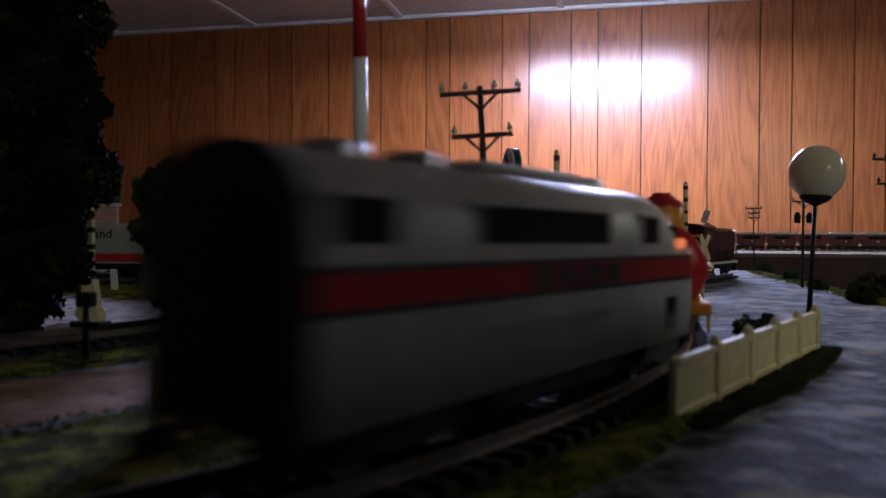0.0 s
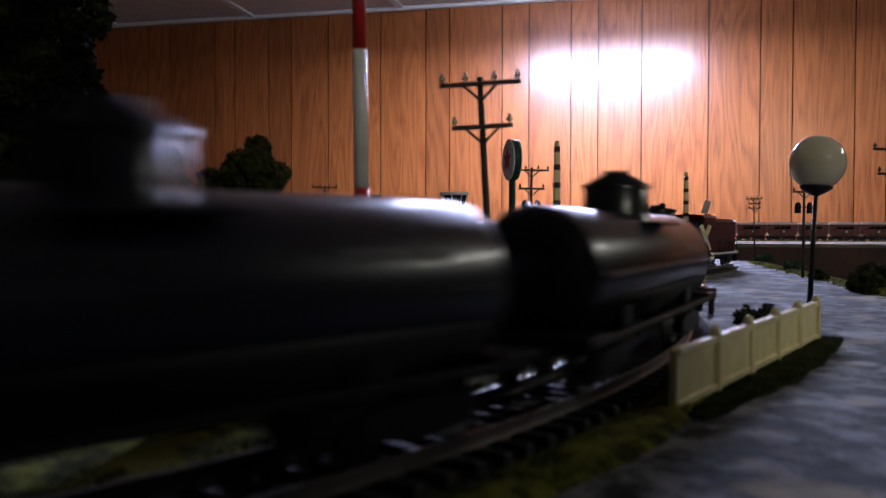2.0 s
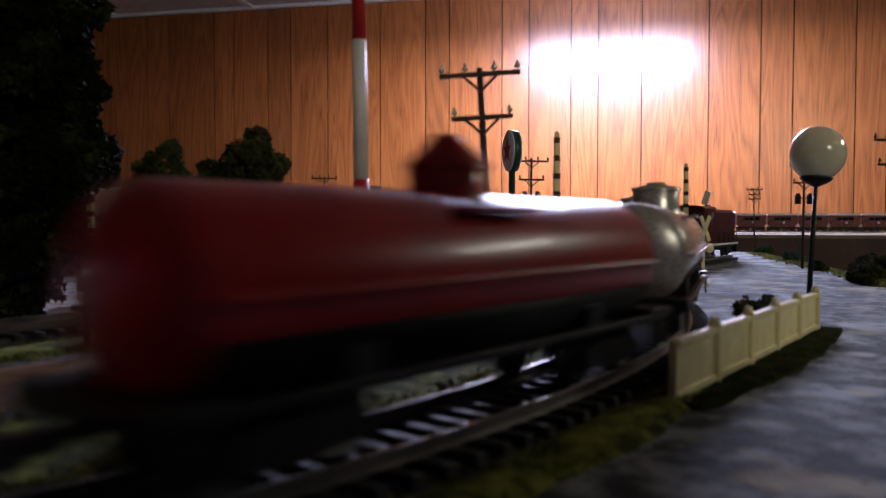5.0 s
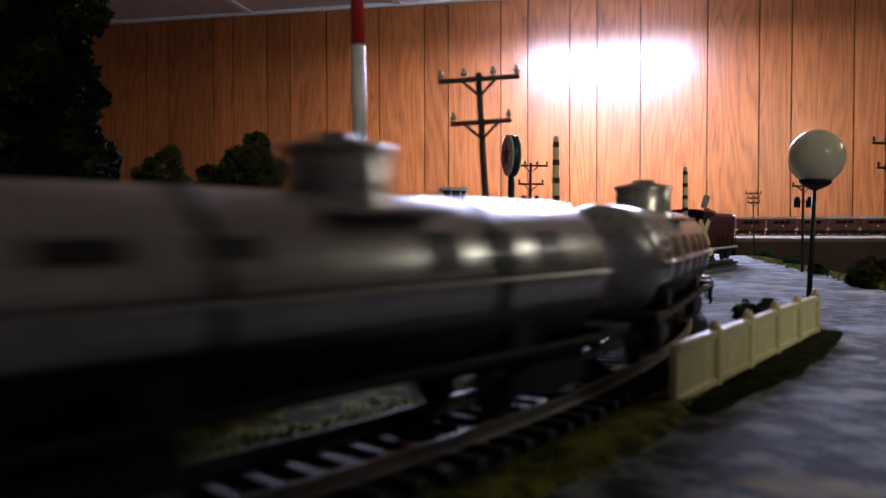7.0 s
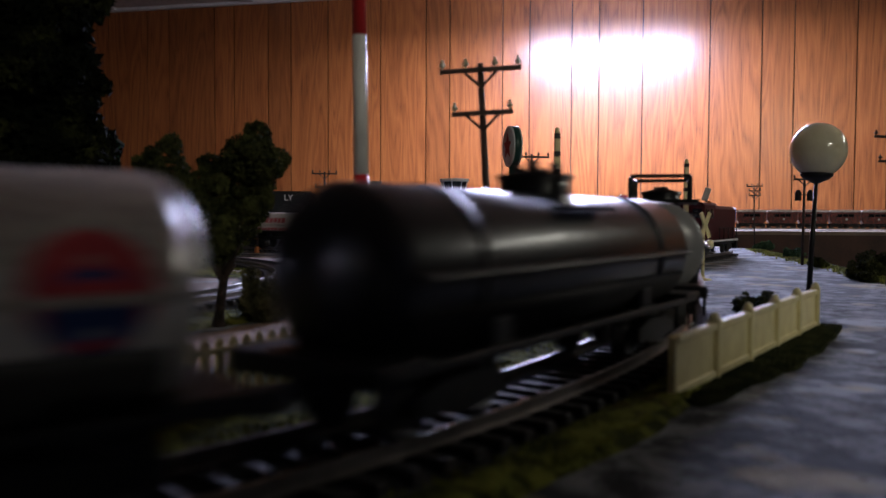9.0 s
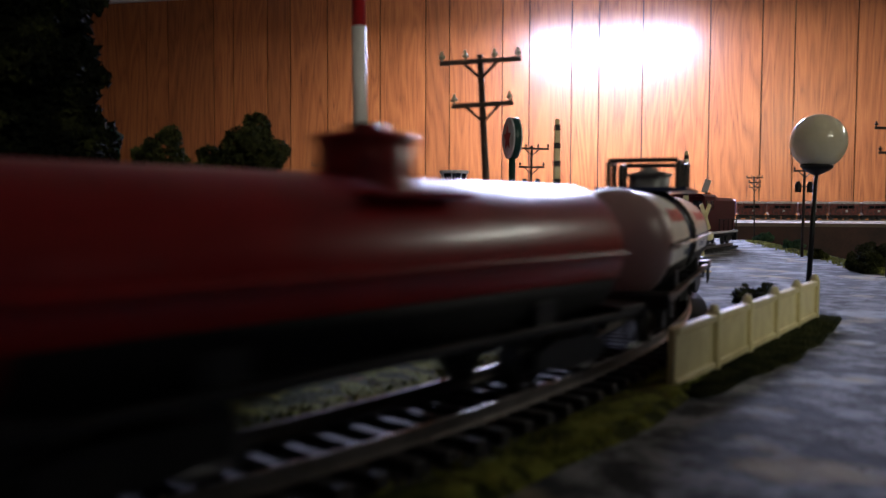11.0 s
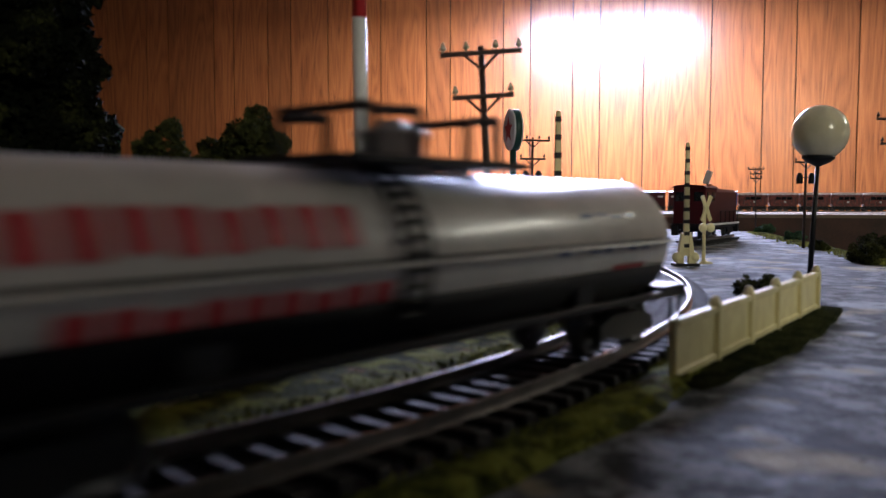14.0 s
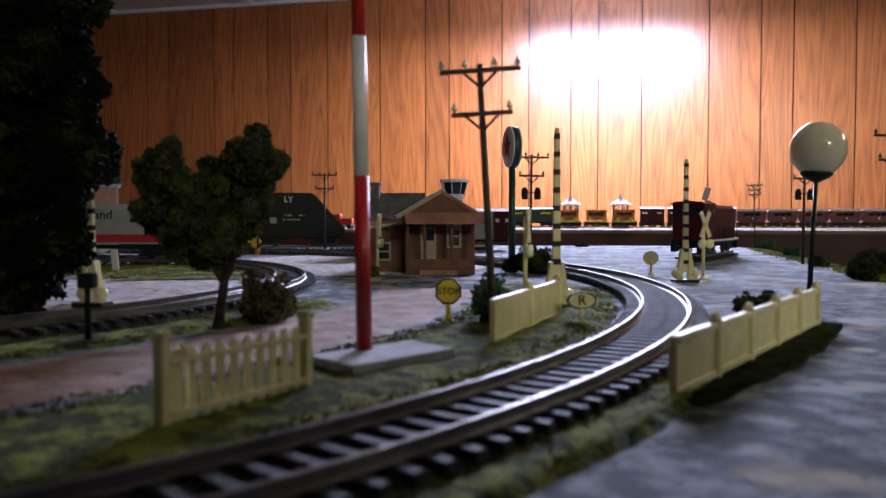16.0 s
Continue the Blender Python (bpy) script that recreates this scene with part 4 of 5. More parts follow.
def crossing_signal(x, y, turn=0.0, h=43.0):
    g = thing("crossing_signal", "cream plastic crossing signal with crossbuck and lamps", "crossing signal", "crossing signals")
    put(g, x, y, 0, turn)
    bm = B()
    lathe(bm, [(5.5, 0), (5.2, .9), (1.6, 1.4), (1.3, 2.5)], Matrix.Identity(4), 16)
    part("base", bm, "cream", g)
    bm = B()
    rod(bm, (0, 0, 1), (0, 0, h - 4), 1.15, 1.0, 12)
    part("post", bm, "cream", g)
    for s in (-1, 1):
        bm = B()
        box(bm, (0, -1.5, h - 8.5), (3.0, 1.2, 17.5), rot=Matrix.Rotation(radians(s * 26), 4, "Y"), bevel=0.4)
        part("crossbuck_arm", bm, "cream", g)
        bm = B()
        lathe(bm, [(0, -1.8), (2.9, -1.8), (3.0, -.6), (2.0, .8), (0, 1.2)], Matrix.Translation((s * 3.3, -1.2, h - 20.5)) @ Matrix.Rotation(radians(-90), 4, "X"), 16)
        part("lamp", bm, "cream", g)
    bm = B()
    box(bm, (0, -.6, h - 20.5), (7, 1.6, 1.8), bevel=.3)
    part("bracket", bm, "cream", g)
    return g


crossing_signal(40, 388, 75)
crossing_signal(163, 500, 28)
crossing_signal(-45, 548, 80, 42)


def sign(name, label, x, y, turn, h, face, post="cream"):
    s = thing(name, label, "sign")
    put(s, x, y, 0, turn)
    bm = B()
    rod(bm, (0, 0.4, 0), (0, 0.4, h), 0.9, 0.8, 10)
    lathe(bm, [(2.2, 0), (2.2, .7), (.9, 1.2)], Matrix.Translation((0, .4, 0)), 12)
    part("post", bm, post, s)
    face(s)
    return s


def disc_face(outline_r, sx, sz, zc, back, rim, n=28, off=0.0):
    def face(s):
        bm = B()
        pts = [(sx * outline_r * math.cos(6.2832 * (i + off) / n), zc + sz * outline_r * math.sin(6.2832 * (i + off) / n)) for i in range(n)]
        prism(bm, pts, -1.3, -0.2)
        part("rim", bm, rim, s)
        bm = B()
        pts = [(sx * .86 * outline_r * math.cos(6.2832 * (i + off) / n), zc + sz * .86 * outline_r * math.sin(6.2832 * (i + off) / n)) for i in range(n)]
        prism(bm, pts, -1.5, -1.25)
        part("plate", bm, back, s)
    return face


FRONT = Matrix.Rotation(radians(90), 4, "X")
st = sign("stop_sign", "yellow octagonal stop sign with dark letters", 2, 297, 0, 11, disc_face(5.2, 1, 1, 11.2, "yellow", "black", 8, .5), post="yellow")
text_part("lettering", "STOP", 3.6, "black", st, Matrix.Translation((0, -1.56 * K, 11.2 * K)) @ FRONT)
rs = sign("oval_sign", "cream oval sign with the letter R", 50.5, 291, 0, 5.6, disc_face(5.5, 1, .55, 8.4, "cream", "darkbrown", 30), post="cream")
text_part("lettering", "R", 5.0, "black", rs, Matrix.Translation((0, -1.56 * K, 8.4 * K)) @ FRONT)
sign("round_sign", "back of a cream oval sign", 142, 545, 180, 9, disc_face(5.4, 1, .9, 11.5, "cream", "cream", 24), post="cream")
sign("warning_sign", "yellow diamond warning sign", -204, 866, 0, 8, disc_face(8.0, 1, 1, 14, "yellow", "yellow", 4, 0), post="black")


def tall_sign():
    s = thing("roadside_sign", "tall green post sign with thick round white face and red emblem", "sign")
    put(s, 50, 580, 0, -78)
    bm = B()
    rod(bm, (0, 0, 0), (0, 0, 78), 2.6, 2.4, 16)
    part("post", bm, "green", s)
    bm = B()
    m = Matrix.Translation((0, 0, 90)) @ Matrix.Rotation(radians(90), 4, "X")
    lathe(bm, [(0, -3.4), (13.6, -3.4), (14.6, -2.6), (14.6, 2.6), (13.6, 3.4), (0, 3.4)], m, 36)
    part("drum", bm, "green", s)
    for k in (-1, 1):
        bm = B()
        lathe(bm, [(14.7, k * 2.2), (14.9, k * 3.0), (13.2, k * 3.7), (12.6, k * 3.7)], m, 36)
        part("rim", bm, "white", s)
        bm = B()
        lathe(bm, [(12.7, k * 3.45), (12.7, k * 3.6), (0, k * 3.62)], m, 36)
        part("face", bm, "white", s)
        bm = B()
        prism(bm, [(9.5 * (1 if i % 2 == 0 else .45) * math.sin(.6283 * i), 90 + 9.5 * (1 if i % 2 == 0 else .45) * math.cos(.6283 * i)) for i in range(10)], k * 3.6, k * 3.95)
        part("emblem", bm, "redpaint", s)


tall_sign()


def globe_lamp():
    g = thing("globe_lamp", "street lamp with large ivory globe on thin black post", "street lamp")
    put(g, 173.6, 378, 0, 0, (0, 2.5))
    bm = B()
    rod(bm, (0, 0, 0), (0, 0, 56), 1.3, 0.95, 14)
    lathe(bm, [(4, 0), (3.6, 1.6), (1.6, 2.6), (1.3, 6)], Matrix.Identity(4), 16)
    part("post", bm, "black", g)
    bm = B()
    lathe(bm, [(1.1, 55.2), (5.6, 57.4), (7.4, 59.2), (7.0, 60.4), (0, 60.4)], Matrix.Identity(4), 28)
    part("cup", bm, "black", g)
    bm = B()
    ball(bm, (0, 0, 70.9), 12.9, 4, (.98, .98, 1))
    part("globe", bm, "globe", g)


globe_lamp()

bm = B()
box(bm, (0, 0, 8), (5, 1.6, 16), bevel=.4)
wp = part("marker_post", bm, "white")
tagged(wp, "small white marker post by the spur", "post")
put(wp, -232, 566, 0, 0, (0, -4))

# unseen filming slab on its long edge, added to shade the near track
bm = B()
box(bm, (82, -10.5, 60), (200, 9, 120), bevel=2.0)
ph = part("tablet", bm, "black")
tagged(ph, "unseen black slab on its long edge, added to shade the near track", "tablet")

bm = B()
rod(bm, (0, 0, 0), (0, 0, 19), 1.1, 0.9, 10)
box(bm, (0, 0, 19.5), (5, 4, 4.5), bevel=.5)
box(bm, (0, 0, 12.0), (9, 3, 1.4), bevel=.3)
sp = part("bumper_post", bm, "black")
tagged(sp, "short black post with boxed head by the verge", "post")
put(sp, -107, 240)


# ---------------------------------------------------------------- house
def clapboards(parent, p0, length, axis, z0, z1, mat, step=2.1):
    z = z0
    while z < z1 - .1:
        bm = B()
        h = min(step, z1 - z)
        if axis == "x":
            prism(bm, [(p0[1] - .7, z), (p0[1] - .1, z + h - .08), (p0[1] + .5, z + h - .08), (p0[1] + .5, z)], p0[0], p0[0] + length, "x")
        else:
            prism(bm, [(p0[0] - .7, z), (p0[0] - .1, z + h - .08), (p0[0] + .5, z + h - .08), (p0[0] + .5, z)], p0[1], p0[1] + length, "y")
        part("board", bm, mat, parent)
        z += step


def house():
    h = thing("house", "small brown wooden house with gabled roof and porch", "house")
    put(h, -25, 543, 0, 5)
    W, D, E, RZ = 47.0, 60.0, 41.6, 55.5
    bm = B()
    prism(bm, [(0, 0), (W, 0), (W, E), (W / 2, RZ), (0, E)], 14, 14 + D)
    wall = part("wall", bm, "brown", h)
    clapboards(wall, (1, 14), W - 2, "x", 3, 33, "brown")
    for s in (-1, 1):
        bm = B()
        x0, x1 = W / 2, W / 2 + s * (W / 2 + 6)
        dz = (RZ - E) / (W / 2)
        z1 = RZ - dz * (W / 2 + 6)
        prism(bm, [(x0, RZ + 1.8), (x1, z1 + 1.8), (x1, z1), (x0, RZ)], -1, 14 + D + 4)
        roof = part("roof", bm, "brownroof", h)
        for k in range(10):
            u = (k + .5) / 10
            xm, zm = x0 + (x1 - x0) * u, RZ + 1.8 + (z1 - RZ) * u
            bm = B()
            prism(bm, [(xm - s * 1.6, zm + dz * 1.6 + .1), (xm + s * 1.7, zm - dz * 1.7 + .55), (xm + s * 1.7, zm - dz * 1.7 - .1)], -.6, 14 + D + 3.6)
            part("shingle_course", bm, "brownroof", roof)
    for s in (-1, 1):
        bm = B()
        dz = (RZ - E) / (W / 2)
        xe = W / 2 + s * (W / 2 + 6.3)
        ze = RZ - dz * (W / 2 + 6.3)
        prism(bm, [(W / 2, RZ + 2.6), (xe, ze + 2.6), (xe, ze - .2), (W / 2, RZ - .2)], -3.2, -2.35)
        # left board is paler: the lit look of that roof slope put into colour
        part("barge_board", bm, "doorbeige" if s < 0 else "brownroof", h)
    # porch: apron roof, posts, floor, step
    bm = B()
    prism(bm, [(-9, 36.0), (-2.4, 42.4), (-2.4, 40.6), (-9, 34.6)], -1, W + 6, "x")
    part("porch_roof", bm, "brownroof", h)
    bm = B()
    prism(bm, [(W / 2 - 27.5, 38.8), (W / 2 + 27.5, 38.8), (W / 2, RZ - .4)], -2.3, -.2)
    part("gable_board", bm, "brown", h)
    bm = B()
    box(bm, (W / 2, 7, 2.6), (W, 15, 5.2), bevel=.3)
    box(bm, (W / 2, -.4, 7.5), (W, 1.2, 6.5), bevel=.2)
    part("porch", bm, "brown", h)
    bm = B()
    box(bm, (W / 2, 0, 37.1), (W, 2.2, 3.6), bevel=.2)
    part("porch_beam", bm, "brown", h)
    bm = B()
    box(bm, (W / 2 - 2, -3, 1.6), (26, 5, 3.2), bevel=.3)
    part("step", bm, "brownroof", h)
    for x in (1, W * .27, W * .66, W - 1):
        bm = B()
        box(bm, (x, 0, 21), (2, 2, 29), bevel=.2)
        part("porch_post", bm, "brown", h)
    bm = B()
    box(bm, (16, 13.4, 19), (11, 1.2, 27), bevel=.2)
    d = part("door", bm, "doorbeige", h, "beige panelled door")
    bm = B()
    box(bm, (16, 12.7, 27), (8, .6, 8), bevel=.1)
    part("pane", bm, "window", d)
    bm = B()
    rod(bm, (20, 12.6, 18), (20, 11.8, 18), .6, seg=8)
    part("knob", bm, "silver", d)

    def window(cx, cz, w, hh, y):
        bm = B()
        for k in (-1, 1):
            box(bm, (cx + k * w / 2, y, cz), (1.5, 1.3, hh + 1.4))
            box(bm, (cx, y, cz + k * hh / 2), (w + 1.4, 1.5, 1.5))
        box(bm, (cx, y, cz), (w, 1.1, 1.0))
        wn = part("window", bm, "doorbeige", h)
        bm = B()
        box(bm, (cx, y + .5, cz), (w, .6, hh))
        part("pane", bm, "window", wn)
    window(34, 26, 9, 15, 13.3)
    # side wing with low roof
    bm = B()
    prism(bm, [(-28, 0), (0, 0), (0, 34), (-28, 31)], 26, 60)
    part("wing", bm, "brown", h)
    bm = B()
    prism(bm, [(-31, 31.6), (0, 35.5), (0, 34), (-31, 30)], 22, 62)
    part("wing_roof", bm, "doorbeige", h)
    window(-15, 15, 9, 12, 25.4)


MAT["doorbeige"] = plain("beige_paint", (0.42, 0.35, 0.24), 0.5)
house()


# ---------------------------------------------------------------- foliage
def leaf_mass(bm, rng, centre, rad, n, size, squash=(1, 1, 1)):
    """Many small crumpled clumps over and inside an uneven blob."""
    for _ in range(n):
        d = Vector((rng.gauss(0, 1), rng.gauss(0, 1), rng.gauss(0, 1))).normalized()
        k = rng.uniform(.45, 1.0) ** .5 * (1 + .18 * noise.noise(d * 2.3 + Vector(centre) * .1))
        c = Vector(centre) + Vector((d.x * rad * squash[0], d.y * rad * squash[1], d.z * rad * squash[2])) * k
        s = size * rng.uniform(.5, 1.25)
        q = Euler((rng.uniform(0, 6.3), rng.uniform(0, 6.3), rng.uniform(0, 6.3))).to_matrix()
        vs = [bm.verts.new(c + q @ (Vector(v) * s * rng.uniform(.7, 1.3))) for v in ((1, 0, -.3), (-.5, .87, -.3), (-.5, -.87, -.3), (0, 0, .8))]
        for f in ((0, 1, 2), (0, 1, 3), (1, 2, 3), (2, 0, 3)):
            bm.faces.new([vs[i] for i in f])


def tree(name, label, x, y, trunk, limbs, lobes, mat="leaf", seed=1, size=1.5, dens=1.0):
    t = thing(name, label, "tree")
    put(t, x, y)
    rng = random.Random(seed)
    bm = B()
    for a, b, r0, r1 in trunk:
        rod(bm, a, b, r0, r1, 10)
    lathe(bm, [(trunk[0][2] * 1.5, 0), (trunk[0][2] * 1.15, 1.6), (trunk[0][2] * .9, 4)], Matrix.Translation(trunk[0][0]), 12)
    tr = part("trunk", bm, "bark", t)
    for a, b, r0, r1 in limbs:
        bm = B()
        rod(bm, a, b, r0, r1, 7)
        part("limb", bm, "bark", tr)
    bm = B()
    for c, r, sq in lobes:
        leaf_mass(bm, rng, c, r * .86, int(dens * 4 * r * r), size, sq)
        for _ in range(9 if r > 6 else 4):  # knobbly tufts stand out of each lobe
            d = Vector((rng.gauss(0, 1), rng.gauss(0, 1), rng.gauss(0, 1))).normalized()
            q = rng.uniform(.22, .42) * r
            leaf_mass(bm, rng, (c[0] + d.x * r * .86 * sq[0], c[1] + d.y * r * .86 * sq[1], c[2] + d.z * r * .86 * sq[2]), q, int(dens * 9 * q * q) + 12, size * .85)
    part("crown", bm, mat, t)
    return t


tree("tree", "dark green broad-crowned model tree with forked trunk", -77, 276,
     [((-.6, 0, 0), (0, 0, 8), 1.9, 1.6), ((0, 0, 7.5), (1.5, 0, 18), 1.6, 1.5)],
     [((1, 0, 16), (-7, 1, 30), 1.4, .7), ((1, 0, 16), (8, 0, 32), 1.5, .7), ((-2, 0, 22), (-16, 2, 42), 1, .5), ((4, 0, 24), (15, 0, 50), 1, .5), ((1, 0, 17), (0, 4, 38), 1, .5), ((0, 0, 14), (6, -2, 22), .8, .4)],
     [((-19.5, 0, 55), 9.5, (1, 1, 1.05)), ((-15.5, 2, 42), 12.5, (1, 1, 1.1)), ((-4, 0, 45), 13, (1, 1, .85)), ((10.5, 0, 58), 11.5, (1, 1, .95)), ((11, 2, 49), 9, (1, 1, 1.2)),
      ((-5, 0, 32), 11.5, (1.1, 1, .9)), ((5, 0, 38), 11, (1, 1, 1)), ((-2, 0, 56), 5.5, (1, 1, .8)), ((13.5, 0, 40), 4, (.8, 1, 1.3)), ((0, 0, 27), 7, (1, 1, .8))], seed=4, size=1.0, dens=2.3)
tree("tall_tree", "tall dark model tree, shade put into its leaf colour, olive tips", -167, 296,
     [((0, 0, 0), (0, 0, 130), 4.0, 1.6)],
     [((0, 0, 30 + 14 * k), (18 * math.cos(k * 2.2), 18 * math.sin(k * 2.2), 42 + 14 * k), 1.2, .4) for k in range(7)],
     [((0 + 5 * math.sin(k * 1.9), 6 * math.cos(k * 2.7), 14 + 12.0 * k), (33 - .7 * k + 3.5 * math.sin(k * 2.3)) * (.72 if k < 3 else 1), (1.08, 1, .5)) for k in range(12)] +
     [((39, -10, 113), 10, (.8, 1, 1.5)), ((36, -6, 88), 9, (.9, 1, 1.6)), ((29, -8, 66), 7, (1, 1, 1.3)), ((35, -9, 50), 8, (.9, .9, 1.1)), ((31, -8, 35), 8, (.9, .9, 1.2))], seed=9, size=2.0, dens=.6, mat="leaf_olive_shaded")


def bush(x, y, r, h, mat="leaf", seed=1, size=.9, label="dark green model bush"):
    b = thing("bush", label, "bush", "bushes")
    put(b, x, y)
    rng = random.Random(seed)
    bm = B()
    for k in range(6):
        leaf_mass(bm, rng, (rng.uniform(-.4, .4) * r, rng.uniform(-.4, .4) * r, h * rng.uniform(.3, .55)), r * .6, int(4 * r * r) + 30, size, (1, 1, h / r * .58))
    for k in range(12):
        a, q = rng.uniform(0, 6.28), rng.uniform(.18, .34) * r
        leaf_mass(bm, rng, (math.cos(a) * r * rng.uniform(.3, .85), math.sin(a) * r * rng.uniform(.3, .85), h * rng.uniform(.3, .95)), q, int(12 * q * q) + 12, size * .8, (1, 1, 1.15))
    part("foliage", bm, mat, b)
    bm = B()
    rod(bm, (0, 0, -.5), (0, 0, h * .5), r * .12, r * .07, 7)
    part("stem", bm, "bark", b)


bush(-64, 292, 12.2, 17.5, "leaf_dry", seed=11, label="round olive-brown model bush under the tree")
bush(17.5, 284, 8.5, 18, "leaf_green", seed=12, label="bluish-green model bush by the stop sign")
bush(64, 556, 15, 18, seed=13)
bush(48, 566, 7, 11, seed=14)
bush(-48, 528, 6, 6, "leaf", seed=15)
bush(118, 300, 8, 10, "leaf", seed=16, label="small brown-green bush behind the fence")
bush(405, 1010, 13, 10, "leaf_green", seed=17)
bush(352, 800, 11, 8, "leaf_green", seed=18)
bush(300, 640, 9, 7, "leaf", seed=22)
bush(286, 535, 13, 16, "leaf", seed=19)
bush(268, 510, 10, 11, "leaf", seed=20)
bush(262, 492, 6, 6, "leaf", seed=23)
bush(190, 1090, 10, 5, "leaf", seed=21)

# ---------------------------------------------------------------- standing stock and buildings
def straight_track(name, label, a, b, z=0.0):
    a, b = Vector((*a, z)), Vector((*b, z))
    n = max(2, int((b - a).length / 40))
    return track(name, label, [a.lerp(b, i / n) for i in range(n + 1)], 7.0, (-13, 13))


def rail_car(name, label, length, build, x, y, turn, z=RAILTOP, category="rail car", group="standing cars", trucks=True, size=1.0):
    """size scales the whole car; length is its length as it stands."""
    c = thing(name, label, category, group)
    put(c, x, y, z, turn)
    c.matrix_basis = c.matrix_basis @ Matrix.Scale(size, 4)
    length /= size
    build(c, length)
    bm = B()
    box(bm, (0, 0, 9.6), (length - 6, 24, 2.6), bevel=.4)
    for k in (-1, 1):
        box(bm, (k * (length / 2), 0, 8.6), (7, 2.6, 2.8), bevel=.4)
    part("underframe", bm, "black", c)
    if trucks:
        for k in (-1, 1):
            truck(c, k * (length / 2 - min(24, length * .24)))
    return c


def switcher(c, L):
    bm = B()
    box(bm, (-L / 2 + 22, 0, 28), (40, 28, 34), bevel=1.0)
    part("cab", bm, "maroon", c)
    bm = B()
    prism(bm, [(-15.2, 44.5), (15.2, 44.5), (12, 46.6), (0, 47.6), (-12, 46.6)], -L / 2 - 1, -L / 2 + 45, "x")
    part("cab_roof", bm, "maroon", c)
    bm = B()
    box(bm, (20, 0, 28), (L - 46, 25, 33), bevel=3.0)
    part("hood", bm, "maroon", c)
    for s in (-1, 1):
        for x in (-L / 2 + 12, -L / 2 + 30):
            bm = B()
            box(bm, (x, s * 14.1, 37), (10, .6, 8), bevel=.2)
            part("window", bm, "window", c)
        bm = B()
        box(bm, (-L / 2 + 1.7, s * 8, 37), (.6, 8, 8), bevel=.2)
        part("window", bm, "window", c)
        bm = B()
        box(bm, (0, s * 14.8, 12.2), (L - 4, .8, 2.0), bevel=.2)
        part("sill_stripe", bm, "white", c)
        bm = B()
        rod(bm, (-10, s * 14.2, 24), (L / 2 - 6, s * 14.2, 24), .5, seg=6)
        for k in range(5):
            rod(bm, (-10 + k * (L / 2 + 4) / 4, s * 14.2, 12), (-10 + k * (L / 2 + 4) / 4, s * 14.2, 24), .45, seg=6)
        part("handrail", bm, "black", c)
        for k in (-1, 1):
            bm = B()
            box(bm, (k * (L / 2 - 1), s * 11.5, 7.5), (7, 5, 9), bevel=.4)
            part("step", bm, "black", c)
    bm = B()
    box(bm, (0, 0, 12), (L, 29, 3), bevel=.4)
    part("deck", bm, "black", c)
    bm = B()
    lathe(bm, [(3.0, 44), (3.0, 47.5), (2.0, 49), (0, 49.5)], Matrix.Translation((6, 0, 0)), 14)
    box(bm, (18, 0, 45.8), (12, 6, 3), bevel=.5)
    part("beacon", bm, "orange", c, "orange roof beacon")
    bm = B()
    box(bm, (-L / 2 + 40, -6, 54.5), (1.6, 5.4, 12), rot=Matrix.Rotation(radians(18), 4, "X"), bevel=.2)
    part("roof_plate", bm, "white", c, "white plate standing on the roof")
    bm = B()
    rod(bm, (-L / 2 + 39, -6, 46), (-L / 2 + 40, -6, 50), .8, seg=6)
    part("plate_stem", bm, "black", c)


rail_car("switcher_locomotive", "maroon diesel switcher locomotive with white sill stripe", 135, switcher, 248.8, 754, 58, category="locomotive", trucks=True)
straight_track("siding_track", "straight siding under the maroon locomotive", (222, 711), (288, 817))


def covered_car(c, L):
    bm = B()
    prism(bm, [(-14.5, 12), (14.5, 12), (14.5, 39), (9, 43.5), (-9, 43.5), (-14.5, 39)], -L / 2, L / 2, "x")
    part("body", bm, "greypaint", c)
    for s in (-1, 1):
        bm = B()
        box(bm, (0, s * 14.7, 16.6), (L, .6, 6.2))
        part("stripe", bm, "redpaint", c)
        for k in range(9):
            bm = B()
            rod(bm, (-L / 2 + 9 + k * 12.5, s * 14.3, 31.5), (-L / 2 + 9 + k * 12.5, s * 15.1, 31.5), .7, seg=8)
            rod(bm, (-L / 2 + 9 + k * 12.5, s * 14.3, 20), (-L / 2 + 9 + k * 12.5, s * 15.1, 20), .7, seg=8)
            tagged(part("rivets", bm, "greypaint", c), kind="stuff")


MAT["greypaint"] = plain("grey_car_paint", (0.34, 0.34, 0.33), 0.4)
MAT["pinkbrick"] = mottled("pink_brick", (0.30, 0.12, 0.07), (0.46, 0.22, 0.14), 0.8, 150, 900, 0.4)
MAT["greenmetal"] = mottled("green_corrugated", (0.02, 0.055, 0.036), (0.05, 0.105, 0.075), 0.9, 100, 900, 0.2)
MAT["greyroof"] = mottled("grey_shingle_roof", (0.07, 0.08, 0.075), (0.15, 0.16, 0.15), 0.8, 120, 900, 0.4)
MAT["circus"] = mottled("gilded_wagon", (0.24, 0.06, 0.012), (0.55, 0.24, 0.03), 0.5, 160, 500, 0.4)
MAT["frost"] = mottled("white_load", (0.6, 0.58, 0.58), (0.8, 0.79, 0.79), 0.8, 150, 900, 0.6)
land = rail_car("covered_car", "grey covered rail car with red sill stripe and black lettering", 118, covered_car, -262, 640, 4)
text_part("lettering", "land", 10, "black", land, Matrix.Translation((-5.8 * K, -14.7 * K, 34.8 * K)) @ FRONT)
straight_track("spur_track", "straight spur inside the loop", (-560, 620), (-170, 646))


